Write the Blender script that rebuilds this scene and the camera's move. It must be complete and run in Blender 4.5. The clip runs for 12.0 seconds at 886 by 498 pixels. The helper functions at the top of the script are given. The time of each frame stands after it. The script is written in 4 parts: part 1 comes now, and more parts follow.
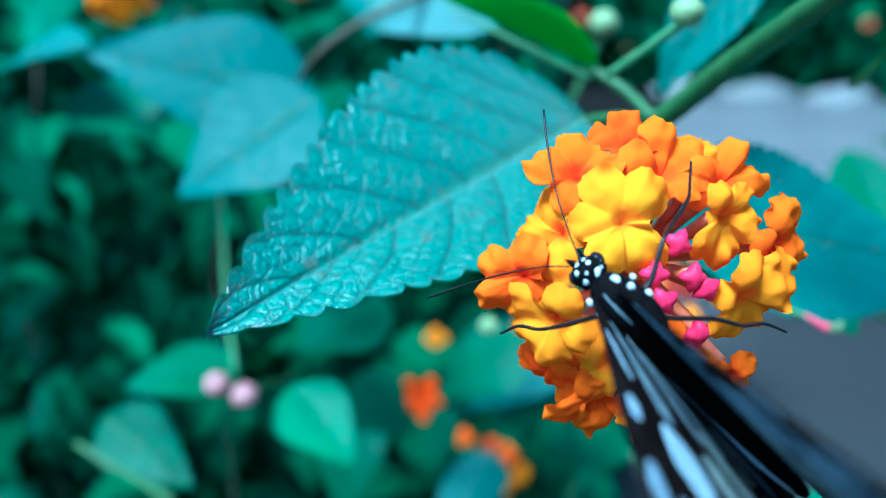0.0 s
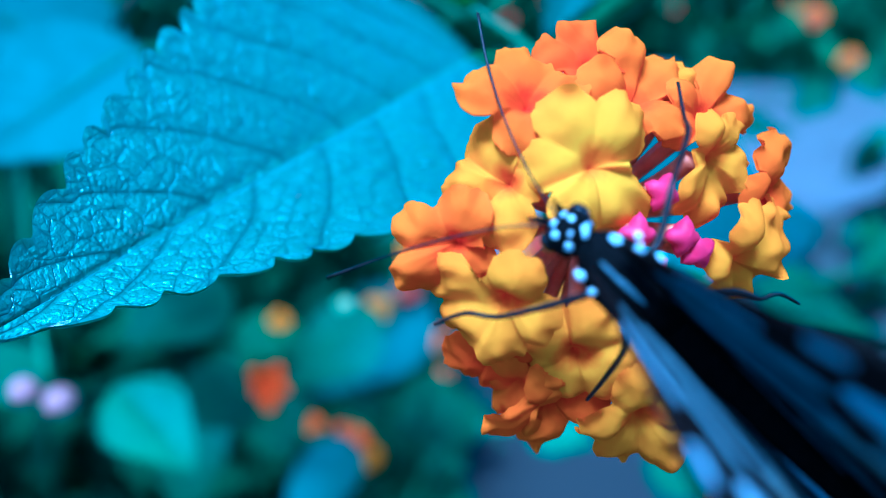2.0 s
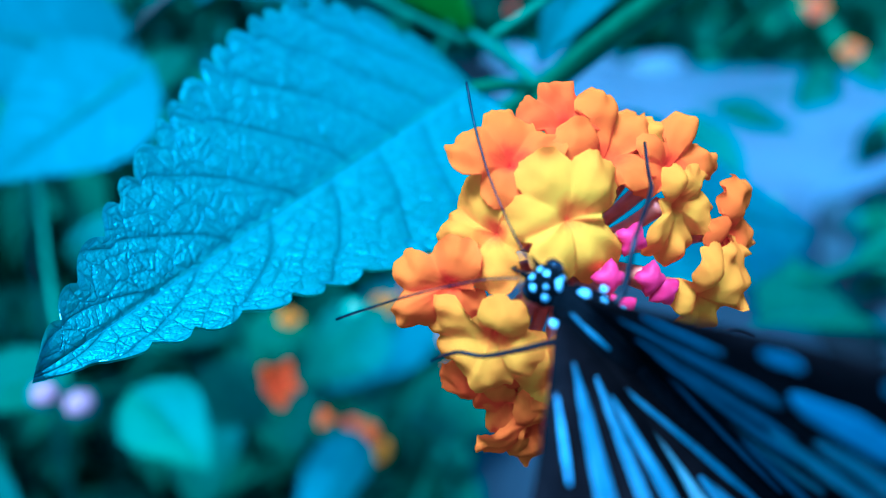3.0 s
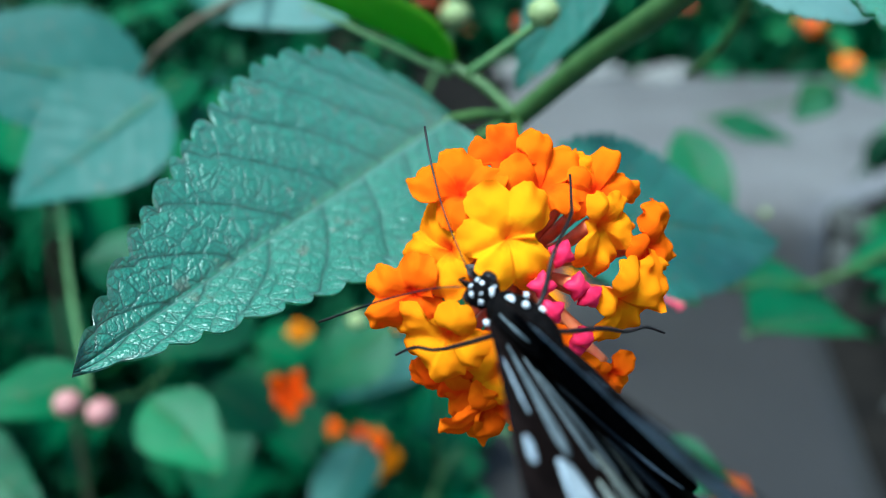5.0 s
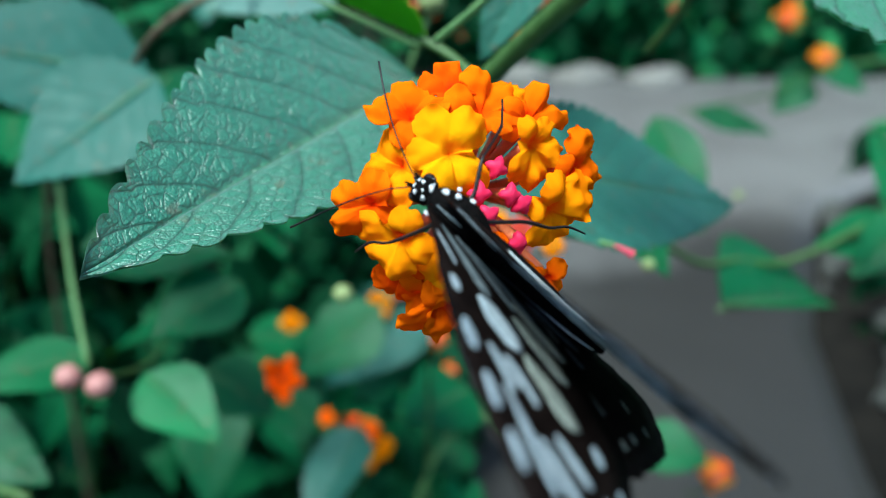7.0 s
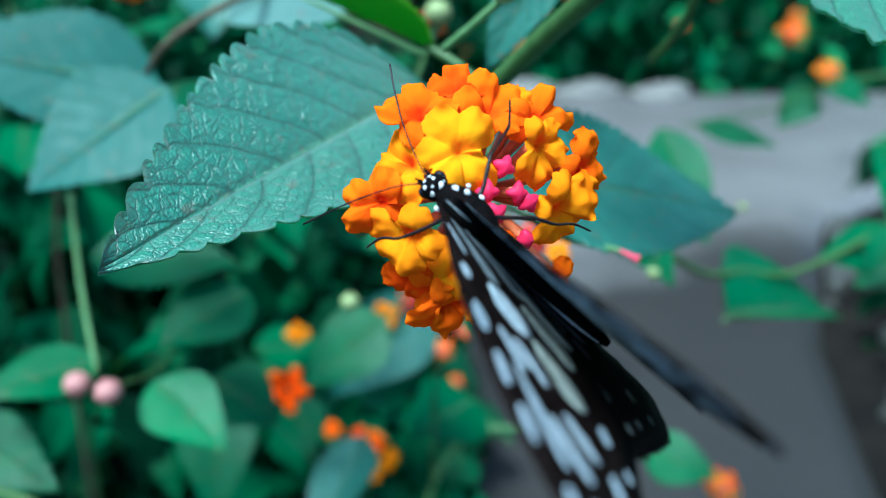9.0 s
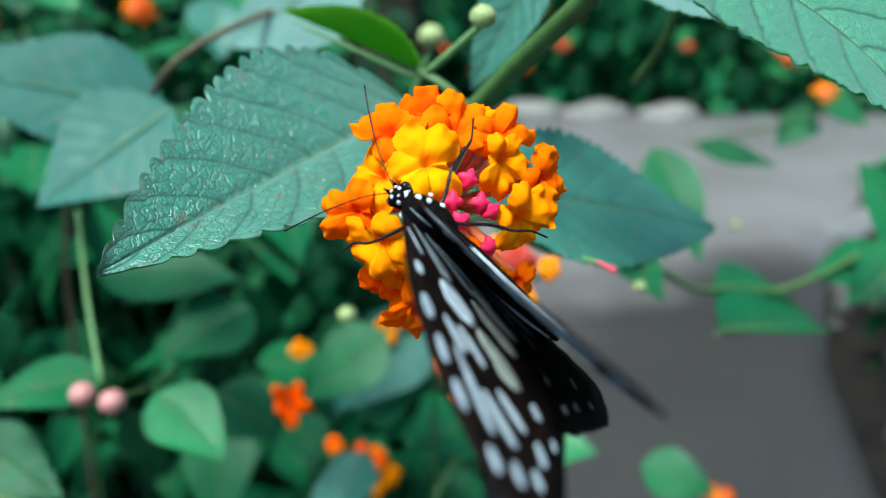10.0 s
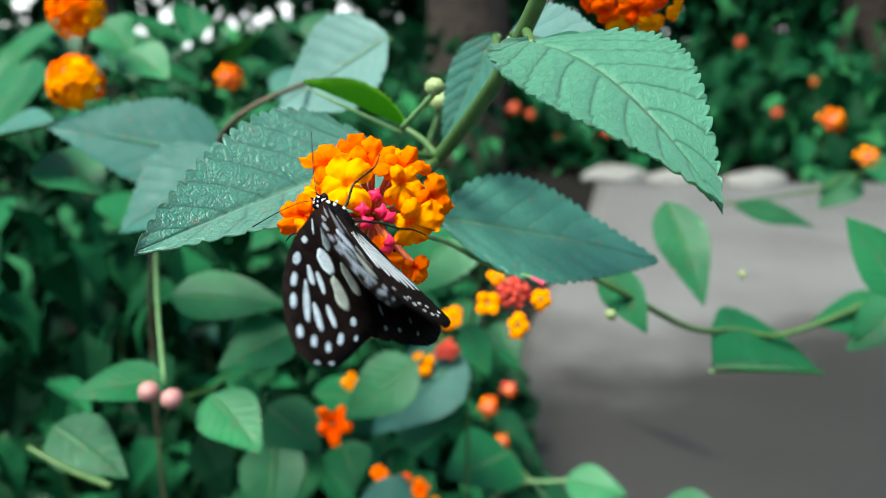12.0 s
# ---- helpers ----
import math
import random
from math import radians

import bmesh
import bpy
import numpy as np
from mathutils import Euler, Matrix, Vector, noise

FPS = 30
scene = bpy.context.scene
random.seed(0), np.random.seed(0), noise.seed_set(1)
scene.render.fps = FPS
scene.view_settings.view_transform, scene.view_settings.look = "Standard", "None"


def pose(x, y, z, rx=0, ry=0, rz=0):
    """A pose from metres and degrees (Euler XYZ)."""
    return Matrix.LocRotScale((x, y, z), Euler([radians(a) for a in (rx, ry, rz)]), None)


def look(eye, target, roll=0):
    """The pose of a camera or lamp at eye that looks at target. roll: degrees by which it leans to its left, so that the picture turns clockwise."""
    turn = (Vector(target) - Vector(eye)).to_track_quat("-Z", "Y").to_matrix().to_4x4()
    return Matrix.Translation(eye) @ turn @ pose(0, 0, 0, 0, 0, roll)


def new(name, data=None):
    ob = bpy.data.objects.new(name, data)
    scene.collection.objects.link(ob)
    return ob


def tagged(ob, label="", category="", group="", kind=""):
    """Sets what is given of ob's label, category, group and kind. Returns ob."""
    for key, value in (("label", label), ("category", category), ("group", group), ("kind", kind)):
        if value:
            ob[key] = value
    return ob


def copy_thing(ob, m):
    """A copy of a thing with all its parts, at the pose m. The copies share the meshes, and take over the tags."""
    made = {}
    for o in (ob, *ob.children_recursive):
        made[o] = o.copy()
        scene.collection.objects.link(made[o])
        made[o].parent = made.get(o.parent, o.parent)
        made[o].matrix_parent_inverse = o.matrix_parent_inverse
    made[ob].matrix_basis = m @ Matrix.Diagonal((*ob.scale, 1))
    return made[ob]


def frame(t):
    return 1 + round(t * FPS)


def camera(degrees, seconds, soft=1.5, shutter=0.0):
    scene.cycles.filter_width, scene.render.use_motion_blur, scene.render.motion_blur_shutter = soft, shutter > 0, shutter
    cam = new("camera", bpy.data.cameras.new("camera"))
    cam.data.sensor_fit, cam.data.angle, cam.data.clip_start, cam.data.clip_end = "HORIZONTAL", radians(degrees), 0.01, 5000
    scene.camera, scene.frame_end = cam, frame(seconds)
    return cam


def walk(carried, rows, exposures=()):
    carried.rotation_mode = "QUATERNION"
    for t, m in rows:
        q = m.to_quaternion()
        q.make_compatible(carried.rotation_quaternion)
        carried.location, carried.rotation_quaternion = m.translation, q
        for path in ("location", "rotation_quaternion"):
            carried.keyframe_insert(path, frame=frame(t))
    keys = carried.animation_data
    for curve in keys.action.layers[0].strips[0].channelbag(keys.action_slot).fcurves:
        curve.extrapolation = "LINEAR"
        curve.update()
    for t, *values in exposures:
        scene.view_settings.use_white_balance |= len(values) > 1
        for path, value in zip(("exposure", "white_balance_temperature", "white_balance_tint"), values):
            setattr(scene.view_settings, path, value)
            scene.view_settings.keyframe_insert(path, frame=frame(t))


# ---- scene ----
cam = camera(58.28, 12.0, 1.0)
PATH = [
    (0, -0.00000, -0.00000, 0.66000, 69.00, 0.00, 0.00),
    (0.5, -0.01007, 0.00093, 0.66001, 68.94, -1.45, -4.80),
    (1, 0.00180, 0.00850, 0.65565, 68.76, -1.55, -8.78),
    (1.5, -0.00604, 0.01456, 0.65202, 68.30, -2.21, -10.03),
    (2, -0.00427, 0.02122, 0.64989, 67.71, -2.69, -11.62),
    (2.5, -0.00524, 0.02456, 0.64940, 67.17, -1.83, -12.02),
    (3, -0.00497, 0.01592, 0.65675, 66.98, -1.85, -11.45),
    (3.5, -0.00400, 0.00781, 0.66107, 67.67, -1.08, -11.10),
    (5.5, -0.00166, 0.00001, 0.66277, 67.97, -0.93, -10.83),
    (6, 0.00191, -0.00507, 0.66280, 68.20, -1.06, -11.28),
    (6.5, -0.00095, -0.01156, 0.66277, 68.16, -1.08, -11.24),
    (7, -0.00112, -0.01519, 0.65804, 68.34, -0.32, -11.45),
    (9, -0.00214, -0.01800, 0.65685, 69.42, -0.30, -11.07),
    (9.5, 0.00071, -0.02431, 0.65789, 70.32, -0.13, -10.78),
    (10, 0.00123, -0.02756, 0.65801, 70.88, -0.15, -10.48),
    (10.5, 0.00558, -0.03326, 0.65933, 71.29, 0.61, -10.44),
    (11, 0.01557, -0.04471, 0.66222, 72.46, 0.92, -9.45),
    (11.5, 0.01374, -0.05988, 0.66262, 73.83, 0.28, -6.86),
    (12, 0.02576, -0.08159, 0.66146, 75.38, 0.12, -3.97),
]
LOOKS = [(0.0, 1.6, 3880, -18), (0.5, 1.57, 3850, -20), (1.0, 1.42, 4100, -17), (1.5, 1.35, 3850, -17), (2.0, 1.3, 3000, -9), (2.5, 1.3, 3000, -6), (3.0, 1.38, 2850, -11), (3.5, 1.4, 3700, -12), (3.7, 1.35, 4700, -12), (4.2, 1.3, 5100, -9),
         (5.5, 1.2, 5300, -7), (6.0, 1.1, 5300, -7), (6.5, 1.15, 5350, -9), (7.0, 1.2, 5700, -8), (9.0, 1.38, 5000, -10), (9.5, 1.33, 5150, -8), (10.0, 1.4, 5900, -4), (12.0, 1.52, 6450, -1)]
walk(cam, [(t, pose(x, y, z, rx, ry, rz)) for t, x, y, z, rx, ry, rz in PATH], LOOKS)
cam.data.dof.use_dof = True
cam.data.dof.aperture_fstop = 14.2

# ---- light ----
world = bpy.data.worlds.new("sky")
scene.world = world
world.use_nodes = True
wn = world.node_tree
wn.nodes.clear()
sky = wn.nodes.new("ShaderNodeTexSky")
sky.sky_type = "NISHITA"
sky.sun_disc = False
sky.sun_elevation = radians(66)
sky.sun_rotation = radians(-132)
sky.air_density = 1.0
sky.dust_density = 1.0
bg = wn.nodes.new("ShaderNodeBackground")
bg.inputs["Strength"].default_value = 0.082
wo = wn.nodes.new("ShaderNodeOutputWorld")
wn.links.new(sky.outputs[0], bg.inputs[0])
wn.links.new(bg.outputs[0], wo.inputs[0])
sun = new("sun", bpy.data.lights.new("sun", "SUN"))
sun.data.energy = 3.3
sun.data.angle = radians(25)
sun.data.color = (1.0, 0.97, 0.92)
sun.matrix_world = look((-0.50, -0.36, 2.0), (0, 0.1, 0.6))

MM = 0.001


# ---- materials ----
def shader(name):
    m = bpy.data.materials.new(name)
    m.use_nodes = True
    t = m.node_tree
    return m, t, t.nodes["Principled BSDF"], t.nodes["Material Output"]


def ramp(t, fac, stops):
    r = t.nodes.new("ShaderNodeValToRGB")
    while len(r.color_ramp.elements) < len(stops):
        r.color_ramp.elements.new(0.5)
    for e, (p, c) in zip(r.color_ramp.elements, stops):
        e.position, e.color = p, (*c, 1)
    t.links.new(fac, r.inputs[0])
    return r.outputs[0]


def noise_tex(t, scale, detail=4.0, rough=0.55, coord="Object"):
    c = t.nodes.new("ShaderNodeTexCoord")
    n = t.nodes.new("ShaderNodeTexNoise")
    n.inputs["Scale"].default_value = scale
    n.inputs["Detail"].default_value = detail
    n.inputs["Roughness"].default_value = rough
    t.links.new(c.outputs[coord], n.inputs["Vector"])
    return n.outputs["Fac"]


def mixc(t, fac, a, b, mode="MIX"):
    m = t.nodes.new("ShaderNodeMix")
    m.data_type, m.blend_type = "RGBA", mode
    for i, v in ((0, fac), (6, a), (7, b)):
        if isinstance(v, (int, float)):
            m.inputs[i].default_value = v
        elif isinstance(v, tuple):
            m.inputs[i].default_value = (*v, 1)
        else:
            t.links.new(v, m.inputs[i])
    return m.outputs[2]


def math_node(t, op, a, b=0.0):
    m = t.nodes.new("ShaderNodeMath")
    m.operation = op
    for i, v in ((0, a), (1, b)):
        if isinstance(v, (int, float)):
            m.inputs[i].default_value = v
        else:
            t.links.new(v, m.inputs[i])
    return m.outputs[0]


def bump(t, b, height, strength, dist):
    n = t.nodes.new("ShaderNodeBump")
    n.inputs["Strength"].default_value = strength
    n.inputs["Distance"].default_value = dist
    t.links.new(height, n.inputs["Height"])
    t.links.new(n.outputs[0], b.inputs["Normal"])


def object_random(t):
    return t.nodes.new("ShaderNodeObjectInfo").outputs["Random"]


def leaf_material(name, dark, light, rough=0.42, glow=(0.10, 0.30, 0.02), thin=0.25, vein=(0.16, 0.30, 0.12), spec=0.18, sheen=0.0, scale=520.0, net=0.15, depth=0.0002, rust=0.42, ribs=0.13, mesh=0.85):
    m, t, b, out = shader(name)
    uv = t.nodes.new("ShaderNodeUVMap")
    sep = t.nodes.new("ShaderNodeSeparateXYZ")
    t.links.new(uv.outputs[0], sep.inputs[0])
    n = noise_tex(t, 55.0)
    base = ramp(t, n, [(0.3, dark), (0.75, light)])
    hue = math_node(t, "MULTIPLY", object_random(t), 0.55)
    base = mixc(t, hue, base, light)
    away = math_node(t, "ABSOLUTE", math_node(t, "SUBTRACT", sep.outputs[1], 0.5))
    rib = ramp(t, away, [(0.0, (1, 1, 1)), (0.022, (0, 0, 0))])
    base = mixc(t, math_node(t, "MULTIPLY", rib, math_node(t, "SUBTRACT", 0.95, sep.outputs[0])), base, vein)
    spots = ramp(t, noise_tex(t, 260.0, 3.0), [(0.63, (0, 0, 0)), (0.70, (1, 1, 1))])
    base = mixc(t, math_node(t, "MULTIPLY", spots, rust), base, (0.20, 0.09, 0.05))
    t.links.new(base, b.inputs["Base Color"])
    r = ramp(t, noise_tex(t, 140.0), [(0.2, (rough - 0.1,) * 3), (0.8, (rough + 0.15,) * 3)])
    t.links.new(r, b.inputs["Roughness"])
    b.inputs["Specular IOR Level"].default_value = spec
    b.inputs["Coat Weight"].default_value = 3.6 * sheen
    b.inputs["Coat Roughness"].default_value = 0.25
    b.inputs["Sheen Weight"].default_value = 3.6 * sheen
    b.inputs["Sheen Roughness"].default_value = 0.4
    web = t.nodes.new("ShaderNodeUVMap")
    web.uv_map = "Veins"
    vs = t.nodes.new("ShaderNodeSeparateXYZ")
    t.links.new(web.outputs[0], vs.inputs[0])
    cell = t.nodes.new("ShaderNodeTexWhiteNoise")
    cell.noise_dimensions = "1D"
    t.links.new(math_node(t, "FLOOR", vs.outputs[0]), cell.inputs["W"])
    wob = math_node(t, "MULTIPLY", math_node(t, "SUBTRACT", noise_tex(t, 150.0, 3.0), 0.5), 3.2)
    rung = math_node(t, "ADD", math_node(t, "ADD", vs.outputs[1], wob), math_node(t, "MULTIPLY", cell.outputs["Value"], 3.0))
    across = math_node(t, "ABSOLUTE", math_node(t, "SINE", math_node(t, "MULTIPLY", rung, math.pi)))
    side = math_node(t, "ABSOLUTE", math_node(t, "SINE", math_node(t, "MULTIPLY", vs.outputs[0], math.pi)))
    c = t.nodes.new("ShaderNodeTexCoord")
    v = t.nodes.new("ShaderNodeTexVoronoi")
    v.feature = "DISTANCE_TO_EDGE"
    v.inputs["Scale"].default_value = scale * 1.6
    t.links.new(c.outputs["Object"], v.inputs["Vector"])
    v2 = t.nodes.new("ShaderNodeTexVoronoi")
    v2.feature = "DISTANCE_TO_EDGE"
    v2.inputs["Scale"].default_value = scale * 0.52
    t.links.new(c.outputs["Object"], v2.inputs["Vector"])
    across = math_node(t, "MINIMUM", math_node(t, "ADD", across, 0.06), math_node(t, "MULTIPLY", v2.outputs["Distance"], 3.2))
    hq = math_node(t, "POWER", side, 0.42)
    hc = math_node(t, "POWER", across, 0.40)
    # sunken veins get a darker colour, the shade of their creases painted in
    crease_shade = math_node(t, "MAXIMUM", ramp(t, side, [(0.03, (1, 1, 1)), (ribs, (0, 0, 0))]), ramp(t, across, [(0.04, (mesh, mesh, mesh)), (0.22, (0, 0, 0))]))
    crease_shade = math_node(t, "MAXIMUM", crease_shade, ramp(t, v.outputs["Distance"], [(0.02, (0.35, 0.35, 0.35)), (0.12, (0, 0, 0))]))
    base = mixc(t, math_node(t, "MULTIPLY", crease_shade, net), base, tuple(0.45 * c_ for c_ in dark))
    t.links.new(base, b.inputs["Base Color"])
    high = math_node(t, "MULTIPLY", hq, math_node(t, "ADD", math_node(t, "MULTIPLY", hc, 0.60), 0.6))
    high = math_node(t, "ADD", high, math_node(t, "MULTIPLY", v.outputs["Distance"], 0.55))
    high = math_node(t, "ADD", high, math_node(t, "MULTIPLY", noise_tex(t, scale * 3.0, 2.0), 0.5))
    bump(t, b, high, 0.8, depth)
    tr = t.nodes.new("ShaderNodeBsdfTranslucent")
    tr.inputs[0].default_value = (*glow, 1)
    mx = t.nodes.new("ShaderNodeMixShader")
    mx.inputs[0].default_value = thin
    t.links.new(b.outputs[0], mx.inputs[1])
    t.links.new(tr.outputs[0], mx.inputs[2])
    t.links.new(mx.outputs[0], out.inputs[0])
    return m


LEAF = leaf_material("leaf_green", (0.006, 0.082, 0.026), (0.016, 0.142, 0.046), 0.42, spec=0.30)
LEAF_PALE = leaf_material("leaf_grey_green", (0.036, 0.152, 0.108), (0.064, 0.220, 0.162), 0.42, spec=0.6, net=0.6, scale=800.0)
LEAF_BLUE = leaf_material("leaf_blue_green", (0.013, 0.098, 0.074), (0.026, 0.140, 0.108), 0.50, spec=0.33, net=0.35)
LEAF_YOUNG = leaf_material("leaf_young", (0.06, 0.22, 0.015), (0.11, 0.32, 0.03), 0.45, (0.25, 0.60, 0.03), 0.5)
LEAF_DEEP = leaf_material("leaf_deep_green", (0.004, 0.055, 0.018), (0.011, 0.105, 0.035), 0.46, spec=0.30)
LEAF_FRESH = leaf_material("leaf_fresh", (0.012, 0.13, 0.040), (0.026, 0.20, 0.065), 0.42, spec=0.35)
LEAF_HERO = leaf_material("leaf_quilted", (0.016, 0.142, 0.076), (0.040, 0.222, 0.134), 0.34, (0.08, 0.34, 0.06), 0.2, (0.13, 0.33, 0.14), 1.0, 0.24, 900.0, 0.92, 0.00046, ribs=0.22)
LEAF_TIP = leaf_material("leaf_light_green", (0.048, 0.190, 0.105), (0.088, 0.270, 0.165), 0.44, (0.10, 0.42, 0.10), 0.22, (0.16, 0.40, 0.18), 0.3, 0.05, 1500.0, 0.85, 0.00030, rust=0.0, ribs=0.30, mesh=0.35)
LEAF_UNDER = leaf_material("leaf_pale_underside", (0.11, 0.23, 0.20), (0.17, 0.30, 0.265), 0.5, spec=0.35)


def plain_material(name, a, b_, scale=300.0, rough=0.5, relief=0.3, depth=0.0003, spec=0.5, thin=0.0):
    m, t, b, out = shader(name)
    t.links.new(ramp(t, noise_tex(t, scale), [(0.3, a), (0.7, b_)]), b.inputs["Base Color"])
    t.links.new(ramp(t, noise_tex(t, scale * 2.3), [(0.2, (rough - 0.08,) * 3), (0.8, (rough + 0.1,) * 3)]), b.inputs["Roughness"])
    b.inputs["Specular IOR Level"].default_value = spec
    bump(t, b, noise_tex(t, scale * 1.7), relief, depth)
    if thin:
        tr = t.nodes.new("ShaderNodeBsdfTranslucent")
        tr.inputs[0].default_value = (*b_, 1)
        mx = t.nodes.new("ShaderNodeMixShader")
        mx.inputs[0].default_value = thin
        t.links.new(b.outputs[0], mx.inputs[1])
        t.links.new(tr.outputs[0], mx.inputs[2])
        t.links.new(mx.outputs[0], out.inputs[0])
    return m


STEM = plain_material("green_stem", (0.035, 0.085, 0.016), (0.065, 0.13, 0.03), 260, 0.5)
STEM_PALE = plain_material("pale_stem", (0.09, 0.20, 0.06), (0.15, 0.27, 0.10), 260, 0.55)
STEM_BROWN = plain_material("woody_stem", (0.06, 0.045, 0.025), (0.12, 0.09, 0.05), 200, 0.8)
TUBE = plain_material("flower_tube", (0.60, 0.10, 0.04), (0.72, 0.20, 0.07), 500, 0.5)
PINK = plain_material("pink_bud", (0.75, 0.008, 0.07), (0.88, 0.035, 0.13), 700, 0.5, 0.3, 0.0003, 0.2, thin=0.2)
PINK_FADED = plain_material("faded_pink", (0.55, 0.04, 0.09), (0.68, 0.10, 0.15), 700, 0.5, 0.3, 0.0003, 0.2)
PINK_PALE = plain_material("pale_pink_berry", (0.36, 0.15, 0.14), (0.46, 0.21, 0.19), 300, 0.5)
BUD = plain_material("green_bud", (0.20, 0.26, 0.09), (0.30, 0.36, 0.15), 700, 0.55, 0.8)


def petal_material(name, inner, mid, outer):
    m, t, b, out = shader(name)
    uv = t.nodes.new("ShaderNodeUVMap")
    sep = t.nodes.new("ShaderNodeSeparateXYZ")
    t.links.new(uv.outputs[0], sep.inputs[0])
    n = math_node(t, "MULTIPLY", math_node(t, "SUBTRACT", noise_tex(t, 260.0), 0.5), 0.8)
    col = ramp(t, math_node(t, "ADD", sep.outputs[0], n), [(0.10, inner), (0.34, mid), (1.0, outer)])
    shift = mixc(t, math_node(t, "MULTIPLY", object_random(t), 0.35), col, outer)
    t.links.new(shift, b.inputs["Base Color"])
    b.inputs["Roughness"].default_value = 0.8
    b.inputs["Specular IOR Level"].default_value = 0.0
    bump(t, b, noise_tex(t, 700.0), 0.3, 0.0003)
    tr = t.nodes.new("ShaderNodeBsdfTranslucent")
    t.links.new(shift, tr.inputs[0])
    mx = t.nodes.new("ShaderNodeMixShader")
    mx.inputs[0].default_value = 0.32
    t.links.new(b.outputs[0], mx.inputs[1])
    t.links.new(tr.outputs[0], mx.inputs[2])
    t.links.new(mx.outputs[0], out.inputs[0])
    return m


YELLOW = petal_material("petal_yellow", (0.96, 0.22, 0.0), (0.98, 0.50, 0.0), (0.98, 0.31, 0.0))
AMBER = petal_material("petal_amber", (0.90, 0.07, 0.0), (0.96, 0.38, 0.0), (0.96, 0.26, 0.0))
ORANGE = petal_material("petal_orange", (0.84, 0.015, 0.0), (0.94, 0.13, 0.0), (0.94, 0.19, 0.0))
RED = petal_material("petal_red_orange", (0.74, 0.01, 0.003), (0.90, 0.055, 0.0), (0.94, 0.125, 0.0))
CORAL = petal_material("petal_coral", (0.75, 0.10, 0.07), (0.80, 0.10, 0.07), (0.75, 0.08, 0.05))

BLACK = plain_material("wing_black", (0.0025, 0.0016, 0.0016), (0.0085, 0.0055, 0.005), 500, 0.7, 0.35, 0.0002, 0.03)
FUR = plain_material("body_black", (0.002, 0.002, 0.002), (0.006, 0.005, 0.005), 1500, 0.7, 0.9, 0.0004, 0.03)
def scaled(m):
    """Scatters dark wing scales over a pale spot."""
    t = m.node_tree
    b = t.nodes["Principled BSDF"]
    specks = ramp(t, noise_tex(t, 1500.0, 3.0, 0.7), [(0.56, (0, 0, 0)), (0.70, (1, 1, 1))])
    t.links.new(mixc(t, math_node(t, "MULTIPLY", specks, 0.75), b.inputs["Base Color"].links[0].from_socket, (0.01, 0.008, 0.008)), b.inputs["Base Color"])
    return m


WHITE = plain_material("scale_white", (0.27, 0.33, 0.385), (0.40, 0.46, 0.52), 500, 0.6, 0.4, 0.0003, 0.2)
CREAM = plain_material("scale_cream", (0.19, 0.22, 0.205), (0.30, 0.325, 0.295), 500, 0.6, 0.4, 0.0003, 0.2)
DUSK = plain_material("scale_dusky_blue", (0.095, 0.12, 0.138), (0.16, 0.19, 0.212), 500, 0.6, 0.4, 0.0003, 0.2)
WHITE, CREAM, DUSK = scaled(WHITE), scaled(CREAM), scaled(DUSK)
DOT = plain_material("dot_white", (0.62, 0.64, 0.67), (0.80, 0.81, 0.83), 700, 0.5)
STREAK = plain_material("streak_white", (0.50, 0.54, 0.57), (0.70, 0.73, 0.75), 700, 0.55, 0.3, 0.0003, 0.3)
EYE_BLACK = plain_material("eye_black", (0.006, 0.005, 0.005), (0.012, 0.01, 0.01), 900, 0.15, 0.1)
LEG = plain_material("leg_brown_black", (0.003, 0.002, 0.002), (0.016, 0.008, 0.008), 900, 0.4, 0.3, 0.0003, 0.3)

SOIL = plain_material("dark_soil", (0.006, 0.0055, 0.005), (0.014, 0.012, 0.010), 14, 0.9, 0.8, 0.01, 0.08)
STONE = plain_material("pale_stone", (0.035, 0.038, 0.034), (0.095, 0.095, 0.085), 30, 0.8, 0.6, 0.004)
KERB = plain_material("kerb_stone", (0.17, 0.16, 0.145), (0.27, 0.26, 0.235), 14, 0.8, 0.6, 0.004)
BARK = plain_material("dark_bark", (0.016, 0.010, 0.007), (0.060, 0.038, 0.026), 22, 0.9, 1.0, 0.012)


def concrete():
    m, t, b, out = shader("worn_concrete")
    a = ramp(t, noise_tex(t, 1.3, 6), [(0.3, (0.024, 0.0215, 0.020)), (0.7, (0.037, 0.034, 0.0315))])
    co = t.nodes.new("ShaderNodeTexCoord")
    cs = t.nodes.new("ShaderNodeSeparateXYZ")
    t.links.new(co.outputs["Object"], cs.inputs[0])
    # near shade and far sheen painted in: concrete dark close by, paler with y
    shade_fade = math_node(t, "ADD", math_node(t, "MULTIPLY", cs.outputs[1], 0.40), math_node(t, "MULTIPLY", noise_tex(t, 1.1, 5), 0.7))
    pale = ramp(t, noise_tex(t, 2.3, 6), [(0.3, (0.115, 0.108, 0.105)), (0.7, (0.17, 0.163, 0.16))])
    a = mixc(t, ramp(t, shade_fade, [(0.84, (0, 0, 0)), (1.62, (1, 1, 1))]), a, pale)
    d = ramp(t, noise_tex(t, 3.1, 3), [(0.60, (0, 0, 0)), (0.72, (1, 1, 1))])
    c = mixc(t, math_node(t, "MULTIPLY", d, 0.35), a, (0.03, 0.028, 0.028))
    g = ramp(t, noise_tex(t, 160, 2), [(0.35, (0.85, 0.85, 0.85)), (0.65, (1.1, 1.1, 1.1))])
    t.links.new(mixc(t, 1.0, c, g, "MULTIPLY"), b.inputs["Base Color"])
